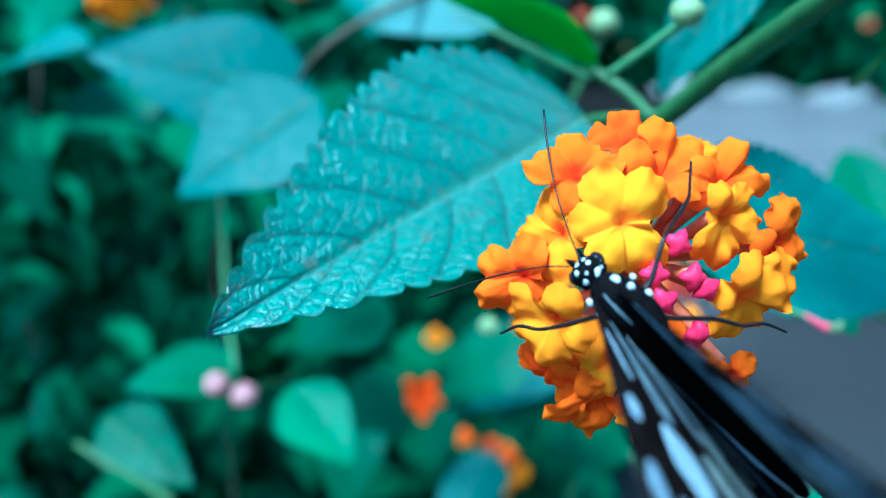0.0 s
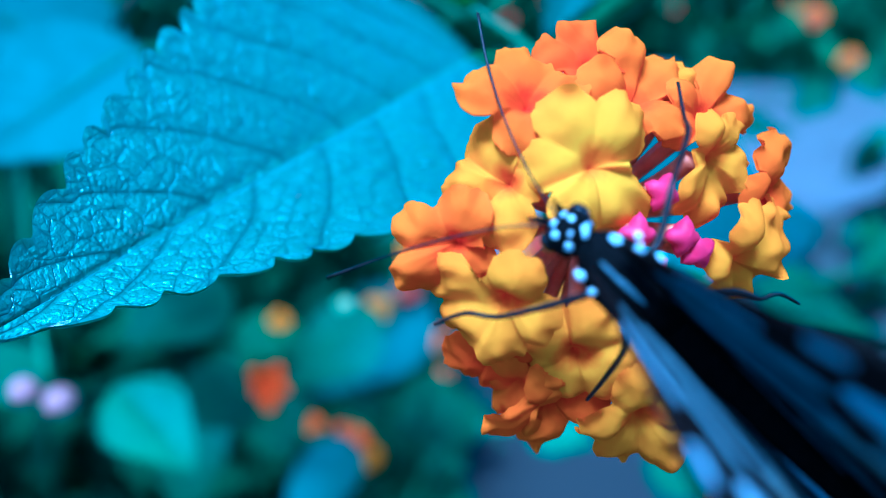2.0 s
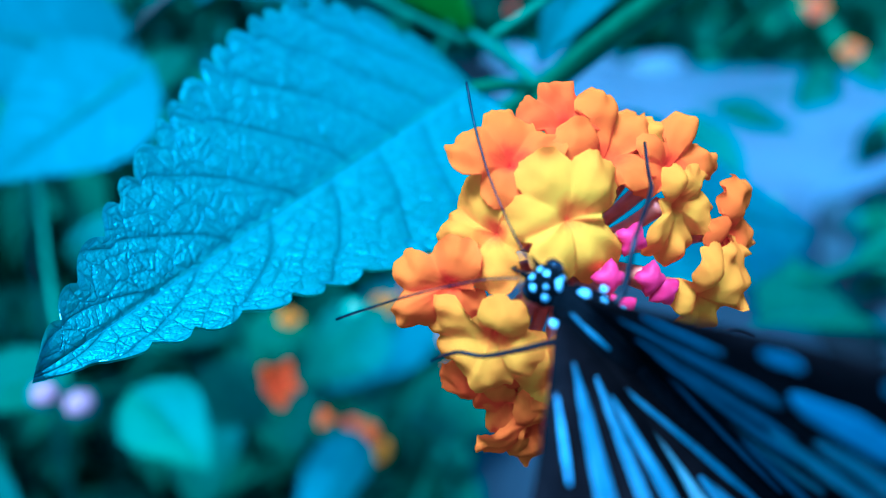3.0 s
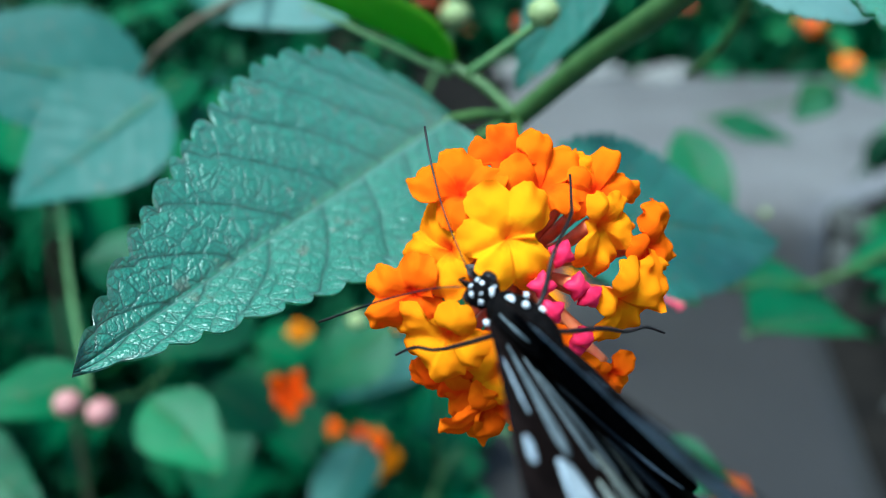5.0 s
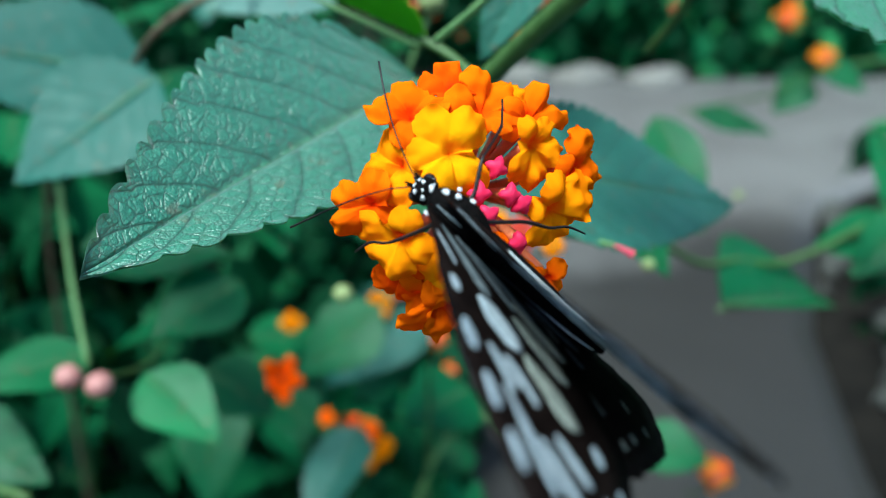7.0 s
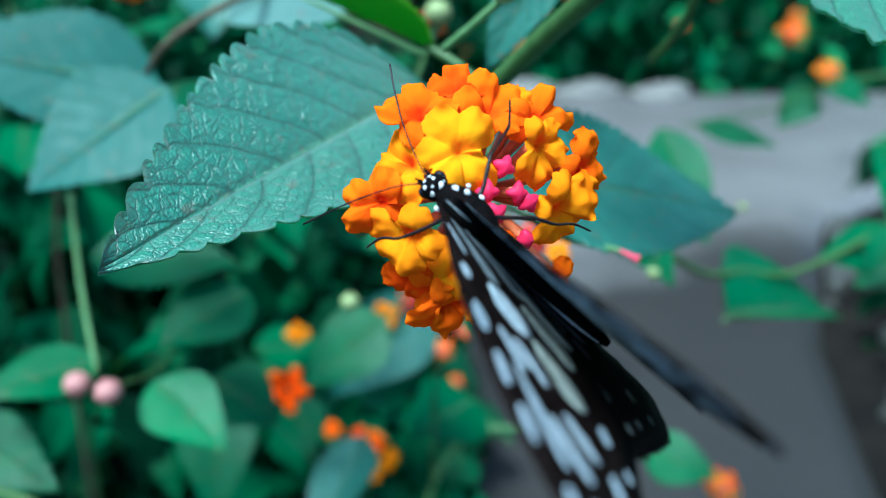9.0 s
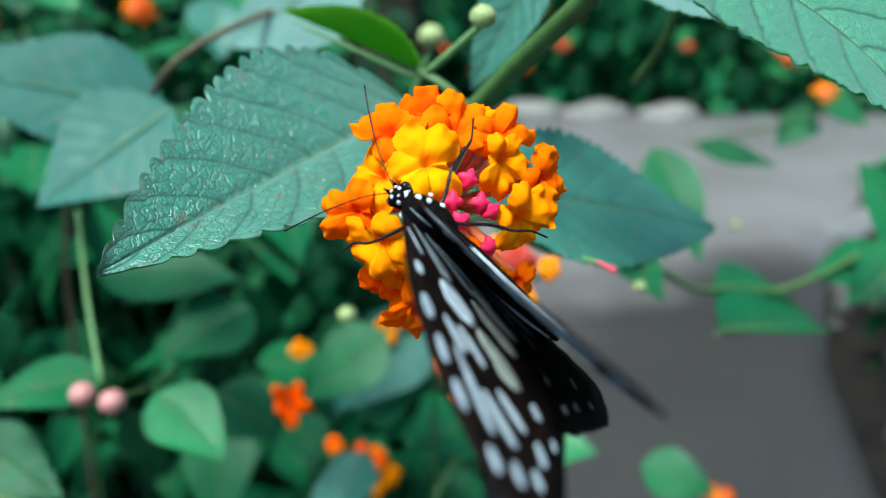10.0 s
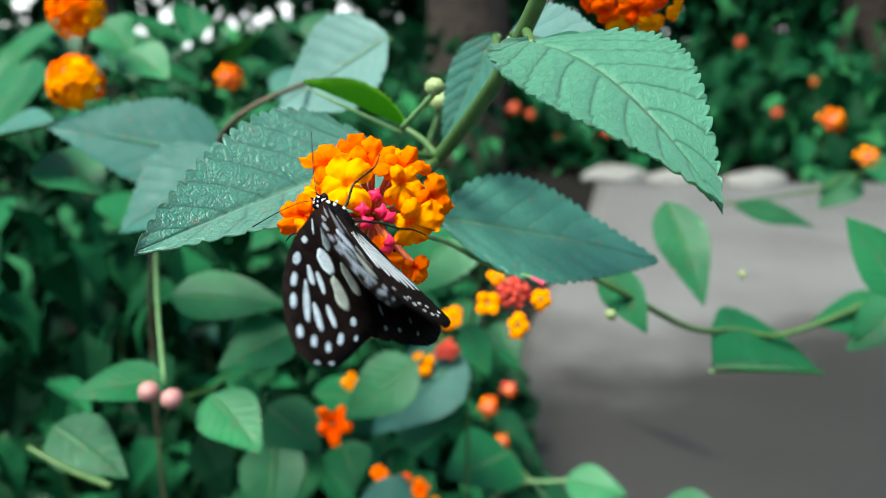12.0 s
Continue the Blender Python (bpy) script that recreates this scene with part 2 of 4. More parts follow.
    c2 = t.nodes.new("ShaderNodeTexCoord")
    mp = t.nodes.new("ShaderNodeMapping")
    mp.vector_type = "TEXTURE"
    mp.inputs["Location"].default_value = (0.48, 1.10, 0.02)
    mp.inputs["Rotation"].default_value = (0, 0, radians(35))
    mp.inputs["Scale"].default_value = (0.05, 0.17, 1.0)
    t.links.new(c2.outputs["Object"], mp.inputs["Vector"])
    ln = t.nodes.new("ShaderNodeVectorMath")
    ln.operation = "LENGTH"
    t.links.new(mp.outputs[0], ln.inputs[0])
    d2 = ramp(t, math_node(t, "ADD", ln.outputs["Value"], math_node(t, "MULTIPLY", noise_tex(t, 9, 3), 0.8)), [(0.55, (1, 1, 1)), (1.5, (0, 0, 0))])
    old = b.inputs["Base Color"].links[0].from_socket
    t.links.new(mixc(t, math_node(t, "MULTIPLY", d2, 0.7), old, (0.012, 0.011, 0.013)), b.inputs["Base Color"])
    b.inputs["Roughness"].default_value = 0.45
    b.inputs["Specular IOR Level"].default_value = 0.6
    bump(t, b, noise_tex(t, 120, 5), 0.25, 0.003)
    return m


CONCRETE = concrete()


def haze():
    m, t, b, out = shader("bright_haze")
    e = t.nodes.new("ShaderNodeEmission")
    t.links.new(ramp(t, noise_tex(t, 0.15), [(0.3, (0.86, 0.90, 0.95)), (0.7, (1, 1, 1))]), e.inputs[0])
    e.inputs[1].default_value = 0.8
    t.links.new(e.outputs[0], out.inputs[0])
    return m


HAZE = haze()


# ---- building helpers ----
def mesh_of(name, bm, mats):
    me = bpy.data.meshes.new(name)
    bm.normal_update()
    bm.to_mesh(me)
    bm.free()
    for f in me.polygons:
        f.use_smooth = True
    for m in mats if isinstance(mats, (list, tuple)) else [mats]:
        me.materials.append(m)
    return me


def part(name, bm, mats, parent, label="", m=None):
    ob = new(name, bm if isinstance(bm, bpy.types.Mesh) else mesh_of(name, bm, mats))
    ob.parent = parent
    if m is not None:
        ob.matrix_basis = m
    return tagged(ob, label)


def thing(name, at, label, category, group="", m=None):
    ob = new(name)
    ob.empty_display_size = 0.01
    ob.matrix_basis = m if m is not None else Matrix.Translation(at)
    return tagged(ob, label, category, group)


def tube(points, radii, sides=8, bm=None):
    """A tapered tube along smooth points, with closed ends."""
    bm = bm or bmesh.new()
    pts = [Vector(p) for p in points]
    fine, rad = [], []
    for i in range(len(pts) - 1):
        p0, p1, p2, p3 = pts[max(i - 1, 0)], pts[i], pts[i + 1], pts[min(i + 2, len(pts) - 1)]
        for k in range(5):
            s = k / 5
            fine.append(0.5 * ((2 * p1) + (p2 - p0) * s + (2 * p0 - 5 * p1 + 4 * p2 - p3) * s * s + (3 * p1 - p0 - 3 * p2 + p3) * s ** 3))
            rad.append(radii[i] * (1 - s) + radii[i + 1] * s)
    fine.append(pts[-1])
    rad.append(radii[-1])
    side = None
    rings = []
    for i, p in enumerate(fine):
        d = (fine[min(i + 1, len(fine) - 1)] - fine[max(i - 1, 0)]).normalized()
        if side is None:
            side = d.orthogonal().normalized()
        side = (side - d * side.dot(d)).normalized()
        up = d.cross(side)
        rings.append([bm.verts.new(p + rad[i] * (math.cos(a) * side + math.sin(a) * up)) for a in [2 * math.pi * j / sides for j in range(sides)]])
    for a, b in zip(rings, rings[1:]):
        for j in range(sides):
            bm.faces.new((a[j], a[(j + 1) % sides], b[(j + 1) % sides], b[j]))
    bm.faces.new(rings[0][::-1])
    bm.faces.new(rings[-1])
    return bm


def ball(centre, r, stretch=(1, 1, 1), seg=14, ring=9, rough=0.0, turn=None):
    bm = bmesh.new()
    bmesh.ops.create_uvsphere(bm, u_segments=seg, v_segments=ring, radius=1.0)
    for v in bm.verts:
        k = 1 + rough * noise.noise(v.co * 2.3 + Vector(centre) * 900)
        p = Vector((v.co.x * stretch[0] * r * k, v.co.y * stretch[1] * r * k, v.co.z * stretch[2] * r * k))
        v.co = (turn @ p if turn is not None else p) + Vector(centre)
    return bm


def basis(along, face):
    """Axes with x along the given way and z as near as can be to face."""
    x = Vector(along).normalized()
    y = Vector(face).cross(x).normalized()
    z = x.cross(y)
    return Matrix((x, y, z)).transposed()


def leaf_mesh(length, width, nu, nv, teeth, relief, fold, droop, seed, cup=0.0, wave=0.0):
    """A toothed ovate blade from its base at the origin along +x, upper side +z: quilted between the side veins."""
    bm = bmesh.new()
    uvl = bm.loops.layers.uv.new("UVMap")
    rnd = random.Random(seed)
    ph = rnd.random() * 6
    vel = bm.loops.layers.uv.new("Veins")
    grid, uvs, net = [], {}, {}
    for i in range(nu + 1):
        s = i / nu
        shape = (math.sin(math.pi * min(1, s ** 0.62)) ** 0.80) * (1 - 0.22 * s) if 0 < s < 1 else 0.0
        row = []
        for j in range(nv + 1):
            w = 2 * j / nv - 1
            tooth = 1.0
            if teeth and 0.04 < s < 0.985:
                f = (s * teeth + 0.13 * math.sin(s * 40 + (3 if w > 0 else 0))) % 1.0
                tooth = 1 + 0.09 * (math.sqrt(max(0.0, 1 - (2 * f ** 1.5 - 1) ** 2)) - 0.7) * max(0.0, abs(w) - 0.55) / 0.45
            half = 0.5 * width * (shape + (tooth - 1) * min(1.0, shape * 4))
            x = s * length + 0.10 * length * abs(w) * shape * (1 - s) - 0.012 * length * (teeth and (s * teeth % 1.0) * max(0.0, abs(w) - 0.8))
            y = w * half
            q = s * 7.2 - abs(w) ** 1.15 * 2.0 * (1 - 0.35 * s) + (0.5 if w > 0 else 0.0) + 0.07 * noise.noise((s * 7, w * 3, ph))
            rib = abs(math.sin(math.pi * q)) ** 0.45
            fade = min(1, abs(w) * 7) * shape
            z = 0.20 * relief * (rib - 0.6) * fade + 0.16 * relief * noise.noise((s * 45, w * 18, ph)) * fade
            z += fold * abs(y) - droop * length * s * s + cup * y * y / max(width, 1e-6) + wave * width * math.sin(7 * s + ph + (2 if w > 0 else 0)) * w * w
            if teeth and abs(w) > 0.86:
                z += 0.3 * relief * math.sin(math.pi * ((s * teeth) % 1.0)) * (abs(w) - 0.86) / 0.14
            z -= 0.35 * relief * max(0.0, 1 - abs(w) * 14)
            v = bm.verts.new((x, y, z))
            uvs[v] = (s, j / nv)
            net[v] = (q + (40 if w > 0 else 0), (abs(w) * 0.5 * width * shape * 0.72 + s * length * 0.69) / 0.0021)
            row.append(v)
        grid.append(row)
    for i in range(nu):
        for j in range(nv):
            f = bm.faces.new((grid[i][j], grid[i + 1][j], grid[i + 1][j + 1], grid[i][j + 1]))
            for loop in f.loops:
                loop[uvl].uv = uvs[loop.vert]
                loop[vel].uv = net[loop.vert]
    bmesh.ops.remove_doubles(bm, verts=[v for v in bm.verts], dist=1e-7)
    # a thin second skin, so that the blade has thickness at its rim
    geom = bmesh.ops.duplicate(bm, geom=list(bm.faces))["geom"]
    skin = [g for g in geom if isinstance(g, bmesh.types.BMFace)]
    for v in {v for f in skin for v in f.verts}:
        v.co.z -= 0.00035
    bmesh.ops.reverse_faces(bm, faces=skin)
    return bm


def leaf(parent, base, tip, width, face, mat, fine=False, stalk=None, label="", fold=0.18, droop=0.06, seed=1, cup=0.0, wave=0.02, teeth=22, name="leaf", relief=0.0012):
    """A leaf part: places in millimetres. The blade bows, so that its chord runs from base to tip."""
    b, t = Vector(base) * MM, Vector(tip) * MM
    length = (t - b).length / math.sqrt(1 + droop * droop)
    nu, nv = (150, 72) if fine else (44, 18)
    bm = leaf_mesh(length, width * MM, nu, nv, teeth, relief if fine else 0.0009, fold, droop, seed, cup, wave)
    ax = basis(t - b, face)
    lift = Matrix.Rotation(-math.atan(droop), 3, "Y")
    m = Matrix.Translation(b) @ (ax @ lift).to_4x4()
    ob = part(name, bm, mat, parent, label, parent.matrix_basis.inverted() @ m)
    rib = part("midrib", tube([(0, 0, -0.0026), (length * 0.5, 0, -0.0024 - droop * length * 0.25), (length * 0.95, 0, -0.0018 - droop * length * 0.90)], [0.0009, 0.0007, 0.0002], 6), STEM_PALE, ob)
    if stalk:
        pts = [m.inverted() @ (Vector(p) * MM) for p in stalk] + [Vector((0.001, 0, -0.0008))]
        part("petiole", tube(pts, [0.0011] * len(pts), 7), STEM, ob)
    return ob


def floret_mesh(name, size, mat, seed, lobes=4, n=84, rings=11):
    """A lantana floret facing +z: full rounded lobes that meet in narrow notches, each domed and ruffled, round a sunken throat."""
    rnd = random.Random(seed)
    bm = bmesh.new()
    uvl = bm.loops.layers.uv.new("UVMap")
    disc = []
    for i in range(lobes):
        a = 2 * math.pi * (i + rnd.uniform(-0.09, 0.09)) / lobes
        big = rnd.uniform(0.92, 1.12) if i % 2 == 0 else rnd.uniform(0.78, 1.0)
        wide = big * rnd.uniform(0.43, 0.51) * (4.2 / lobes) ** 0.5
        disc.append((a, big - wide, wide, rnd.uniform(-0.30, 0.16), rnd.uniform(0.10, 0.20), rnd.uniform(0.05, 0.30), rnd.choice([0.0, 0.0, 0.09])))
    ph = rnd.random() * 50
    uvs, grid = {}, []
    for k in range(rings + 1):
        r = (k / rings) ** 0.85
        row = []
        for j in range(n):
            a = 2 * math.pi * j / n
            edge, z = 0.30, 0.0
            for la, ld, lr, tilt, dome, curl, nick in disc:
                d = (a - la + math.pi) % (2 * math.pi) - math.pi
                s = ld * math.sin(d)
                if abs(s) < lr and math.cos(d) > -0.2:
                    e = ld * math.cos(d) + math.sqrt(lr * lr - s * s) - nick * math.exp(-(d / 0.10) ** 2)
                    if e > edge:
                        edge = e
                        u = r * e
                        away = math.hypot(u * math.cos(d) - ld, u * math.sin(d)) / lr
                        z = (tilt * u + dome * (1 - min(1.0, away) ** 2) - curl * max(0.0, u - 0.55) ** 2 * 2.2) * min(1.0, u / 0.3)
            edge *= 1 + 0.075 * noise.noise((6 * math.cos(a), 6 * math.sin(a), ph)) + 0.04 * noise.noise((17 * math.cos(a), 17 * math.sin(a), ph))
            u = r * edge
            x, y = u * math.cos(a), u * math.sin(a)
            z += -0.20 * math.exp(-(u / 0.11) ** 2) + 0.16 * noise.noise((2.1 * x, 2.1 * y, ph + 9)) * u + 0.22 * noise.noise((5 * x, 6 * y, ph)) * u * u
            v = bm.verts.new((size * x, size * y, size * z))
            uvs[v] = (u, r)
            row.append(v)
        grid.append(row)
    for a, b in zip(grid, grid[1:]):
        for j in range(n):
            f = bm.faces.new((a[j], b[j], b[(j + 1) % n], a[(j + 1) % n]))
            for loop in f.loops:
                loop[uvl].uv = uvs[loop.vert]
    bmesh.ops.smooth_vert(bm, verts=[v for row in grid[1:-1] for v in row], factor=0.5, use_axis_x=True, use_axis_y=True, use_axis_z=True)
    geom = bmesh.ops.duplicate(bm, geom=list(bm.faces))["geom"]
    skin = [g for g in geom if isinstance(g, bmesh.types.BMFace)]
    for v in {v for f in skin for v in f.verts}:
        v.co.z -= size * 0.06
    bmesh.ops.reverse_faces(bm, faces=skin)
    return mesh_of(name, bm, mat)


def bloom_mesh(name, lobes, mat, seed, n=110, rings=13, slim=1.0, core=0.45):
    """An open floret facing +z with lobes at the given angles and lengths: broad soft lobes, each with a turn of its own, that meet in notches round a sunken throat."""
    rnd = random.Random(seed)
    size = 1.24 * sum(l for a, l in lobes) / len(lobes) * MM
    disc = []
    for a, l in lobes:
        l = 1.24 * l * MM / size
        near = min(abs((a - o + 180) % 360 - 180) for o, _ in lobes if o != a)
        wide = slim * min(0.475 * l, l * (0.07 + 0.62 * math.sin(radians(near) / 2)))
        disc.append((radians(a), l - wide, wide, rnd.uniform(-0.36, 0.16), rnd.uniform(0.12, 0.24), rnd.uniform(0.15, 0.75), rnd.choice([0.0, 0.05, 0.08]), rnd.uniform(-0.22, 0.22)))
    ph = rnd.random() * 50
    bm = bmesh.new()
    uvl = bm.loops.layers.uv.new("UVMap")
    uvs, grid = {}, []
    for k in range(rings + 1):
        r = (k / rings) ** 0.85
        row = []
        for j in range(n):
            a = 2 * math.pi * j / n
            edge, z = core, 0.0
            for la, ld, lr, tilt, dome, curl, nick, twist in disc:
                d = (a - la + math.pi) % (2 * math.pi) - math.pi
                s = ld * math.sin(d)
                if abs(s) < lr and math.cos(d) > -0.2:
                    e = ld * math.cos(d) + math.sqrt(lr * lr - s * s) - nick * math.exp(-(d / 0.09) ** 2)
                    if e > edge:
                        edge = e
                        u = r * e
                        away = math.hypot(u * math.cos(d) - ld, u * math.sin(d)) / lr
                        z = (tilt * u + dome * (1 - min(1.0, away) ** 2) - curl * max(0.0, u - 0.55) ** 2 + twist * u * math.sin(d) * 2) * min(1.0, u / 0.3)
            edge *= 1 + 0.06 * noise.noise((4 * math.cos(a), 4 * math.sin(a), ph)) + 0.045 * noise.noise((12 * math.cos(a), 12 * math.sin(a), ph))
            u = r * edge
            x, y = u * math.cos(a), u * math.sin(a)
            z += -0.26 * math.exp(-(u / 0.13) ** 2) + 0.22 * noise.noise((1.7 * x, 1.7 * y, ph + 9)) * u + 0.26 * noise.noise((4.0 * x, 4.0 * y, ph)) * u * u
            v = bm.verts.new((size * x, size * y, size * z))
            uvs[v] = (u, r)
            row.append(v)
        grid.append(row)
    for a, b in zip(grid, grid[1:]):
        for j in range(n):
            f = bm.faces.new((a[j], b[j], b[(j + 1) % n], a[(j + 1) % n]))
            for loop in f.loops:
                loop[uvl].uv = uvs[loop.vert]
    for _ in range(2):
        bmesh.ops.smooth_vert(bm, verts=[v for row in grid[1:-1] for v in row], factor=0.5, use_axis_x=True, use_axis_y=True, use_axis_z=True)
    geom = bmesh.ops.duplicate(bm, geom=list(bm.faces))["geom"]
    skin = [g for g in geom if isinstance(g, bmesh.types.BMFace)]
    for v in {v for f in skin for v in f.verts}:
        v.co.z -= size * 0.05
    bmesh.ops.reverse_faces(bm, faces=skin)
    return mesh_of(name, bm, mat)


def facing(centre, out, radius, spin=0.0):
    """The pose of a floret that stands at radius from centre along out."""
    d = Vector(out).normalized()
    ref = Vector((0, 0, 1)) if abs(d.z) < 0.9 else Vector((1, 0, 0))
    x = ref.cross(d).normalized()
    m = Matrix((x, d.cross(x), d)).transposed().to_4x4()
    return Matrix.Translation(Vector(centre) + d * radius) @ m @ pose(0, 0, 0, 0, 0, spin)


def floret(parent, me, place, face, spin, root, label=""):
    """A floret whose throat lies at place, with its tube running back to root."""
    m = facing(place, face, 0.0, spin)
    ob = part("floret", me, None, parent, label, parent.matrix_basis.inverted() @ m)
    inner = m.inverted() @ Vector(root)
    part("tube", tube([inner, inner * 0.45, (0, 0, -0.0010)], [0.0005, 0.0007, 0.0009], 7), TUBE, ob)
    return ob


def bud_mesh(name, size, mat):
    """A closed floret: a four-sided lobed knob on a short neck, along +z."""
    bm = bmesh.new()
    bmesh.ops.create_uvsphere(bm, u_segments=16, v_segments=10, radius=size)
    for v in bm.verts:
        a = math.atan2(v.co.y, v.co.x)
        k = 1 + 0.30 * math.cos(4 * a) * (1 - 0.6 * abs(v.co.z) / size)
        low = max(0.0, -v.co.z / size)
        v.co.x *= k * (1 - 0.5 * low)
        v.co.y *= k * (1 - 0.5 * low)
        v.co.z = v.co.z * (0.8 + 0.7 * low)
    return mesh_of(name, bm, mat)


# ---- the setting ----
def sheet(name, outline, z, mat, label, category, cut=1):
    bm = bmesh.new()
    bm.faces.new([bm.verts.new((x, y, z)) for x, y in outline])
    ob = new(name, mesh_of(name, bm, mat))
    return tagged(ob, label, category, kind="structure")


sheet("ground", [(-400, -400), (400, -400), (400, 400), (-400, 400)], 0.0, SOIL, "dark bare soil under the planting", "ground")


def build_path():
    left = [(-0.45, -1.2), (-0.10, 0.2), (0.10, 0.9), (0.40, 1.8), (0.80, 2.9), (1.0, 3.55), (2.6, 3.42), (6.5, 3.2)]
    right = [(0.35, -1.2), (0.53, 0.3), (0.70, 0.70), (0.87, 1.05), (1.30, 1.66), (1.75, 1.90), (2.7, 2.02), (6.5, 2.1)]
    bm = bmesh.new()
    n = 14
    rows = []
    for (a, b) in zip(left, right):
        rows.append([(a[0] + (b[0] - a[0]) * i / n, a[1] + (b[1] - a[1]) * i / n) for i in range(n + 1)])
    top = [[bm.verts.new((x, y, 0.02 + 0.002 * noise.noise((x * 3, y * 3, 0)))) for x, y in r] for r in rows]
    low = [[bm.verts.new((x, y, -0.05)) for x, y in r] for r in rows]
    for a, b in zip(top, top[1:]):
        for i in range(n):
            bm.faces.new((a[i], a[i + 1], b[i + 1], b[i]))
    for k in (0, n):
        for i in range(len(rows) - 1):
            q = (top[i][k], top[i + 1][k], low[i + 1][k], low[i][k])
            bm.faces.new(q if k == 0 else q[::-1])
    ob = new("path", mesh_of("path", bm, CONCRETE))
    return tagged(ob, "worn grey concrete garden path with a dark stain and near shade in its colour", "path", kind="structure")


build_path()


def build_backdrop():
    bm = bmesh.new()
    bm.faces.new([bm.verts.new(p) for p in [(-30, 22, 0.3), (30, 22, 0.3), (30, 22, 9), (-30, 22, 9)]])
    tagged(new("backdrop", mesh_of("backdrop", bm, HAZE)), "bright hazy sky beyond the trees", "sky", kind="structure")


build_backdrop()

# ---- butterfly ----
HINGE = Vector((13.80, 59.50, 632.70)) * MM
FWD, LEFT, UP = Vector((-0.677, 0.382, 0.629)), Vector((-0.689, -0.027, -0.724)), Vector((-0.259, -0.924, 0.281))
butterfly = thing("butterfly", None, "black butterfly with pale blue-white spots feeding on a flower head", "butterfly",
                  m=Matrix.Translation(HINGE) @ Matrix((FWD, LEFT, UP)).transposed().to_4x4())


def smooth_outline(points, step=6):
    out = []
    n = len(points)
    for i in range(n):
        p0, p1, p2, p3 = [Vector((*points[(i + k) % n], 0)) for k in (-1, 0, 1, 2)]
        for k in range(step):
            s = k / step
            out.append(0.5 * ((2 * p1) + (p2 - p0) * s + (2 * p0 - 5 * p1 + 4 * p2 - p3) * s * s + (3 * p1 - p0 - 3 * p2 + p3) * s ** 3))
    return out


def camber(x, y):
    return 0.55 * math.sin(0.09 * y + 0.4) - 0.0012 * (x + 12) ** 2 * 0.6


def slab(outline, thick, z0, side, ragged=0.0):
    """A thin plate with the given outline, in millimetres, bent by the wing's camber."""
    bm = bmesh.new()
    pts = smooth_outline(outline)
    c = sum(pts, Vector()) / len(pts)
    rings = []
    for k in (1.0, 0.75, 0.5, 0.25):
        ring = []
        for i, p in enumerate(pts):
            q = c + (p - c) * k
            if k == 1.0 and ragged:
                q += (p - c).normalized() * ragged * noise.noise((i * 0.9, 3.0, 1.0))
            ring.append(q)
        rings.append(ring)
    top = [[bm.verts.new((q.x * MM, q.y * side * MM, (camber(q.x, q.y) + z0 + thick / 2) * MM)) for q in r] for r in rings]
    low = [[bm.verts.new((q.x * MM, q.y * side * MM, (camber(q.x, q.y) + z0 - thick / 2) * MM)) for q in r] for r in rings]
    ct = bm.verts.new((c.x * MM, c.y * side * MM, (camber(c.x, c.y) + z0 + thick / 2) * MM))
    cl = bm.verts.new((c.x * MM, c.y * side * MM, (camber(c.x, c.y) + z0 - thick / 2) * MM))
    n = len(pts)
    for j in range(n):
        k = (j + 1) % n
        for g in (top, low):
            for a, b in zip(g, g[1:]):
                bm.faces.new((a[j], a[k], b[k], b[j]))
        bm.faces.new((top[-1][j], top[-1][k], ct))
        bm.faces.new((low[-1][j], low[-1][k], cl))
        bm.faces.new((top[0][j], top[0][k], low[0][k], low[0][j]))
    bmesh.ops.recalc_face_normals(bm, faces=list(bm.faces))
    return bm


def blob(p, q, width, taper=0.0, n=16):
    """The outline of a spot from p to q; taper narrows its first end."""
    p, q = Vector(p), Vector(q)
    c, h = (p + q) / 2, (q - p) / 2
    s = Vector((-h.y, h.x)).normalized() * width / 2
    out = []
    for i in range(n):
        a = 2 * math.pi * i / n
        u, w = math.cos(a), math.sin(a)
        u, w = math.copysign(abs(u) ** 0.80, u), math.copysign(abs(w) ** 0.95, w)
        k = c + h * u * (1 + 0.07 * noise.noise((i * 1.7, p.x, p.y))) + s * w * (1 - taper * (1 - u) / 2) * (1 + 0.26 * noise.noise((i * 1.3, q.x, q.y)))
        out.append((k.x, k.y))
    return out


FORE = [(0.5, 0.2), (-0.6, 4.0), (-2.2, 8.4), (-4.6, 15.0), (-7.6, 21.2), (-10.1, 25.2), (-13.0, 29.4), (-16.3, 33.0), (-19.0, 35.5), (-21.8, 37.2), (-24.3, 37.3),
        (-26.2, 35.6), (-27.0, 32.8), (-26.9, 29.5), (-26.4, 25.8), (-26.0, 22.0), (-25.6, 18.8), (-24.0, 15.0), (-18.0, 7.0), (-9.0, 1.8), (-3.0, 0.0)]
HIND = [(-3.0, 0.2), (-8.0, 6.0), (-15.0, 13.0), (-21.0, 18.0), (-24.8, 19.6), (-27.2, 17.6), (-28.0, 15.2), (-29.2, 13.0), (-30.2, 10.4), (-31.2, 7.6), (-31.6, 4.4),
        (-31.2, 0.6), (-29.8, -3.6), (-24.0, -4.2), (-14.0, -3.4), (-6.0, -1.6)]
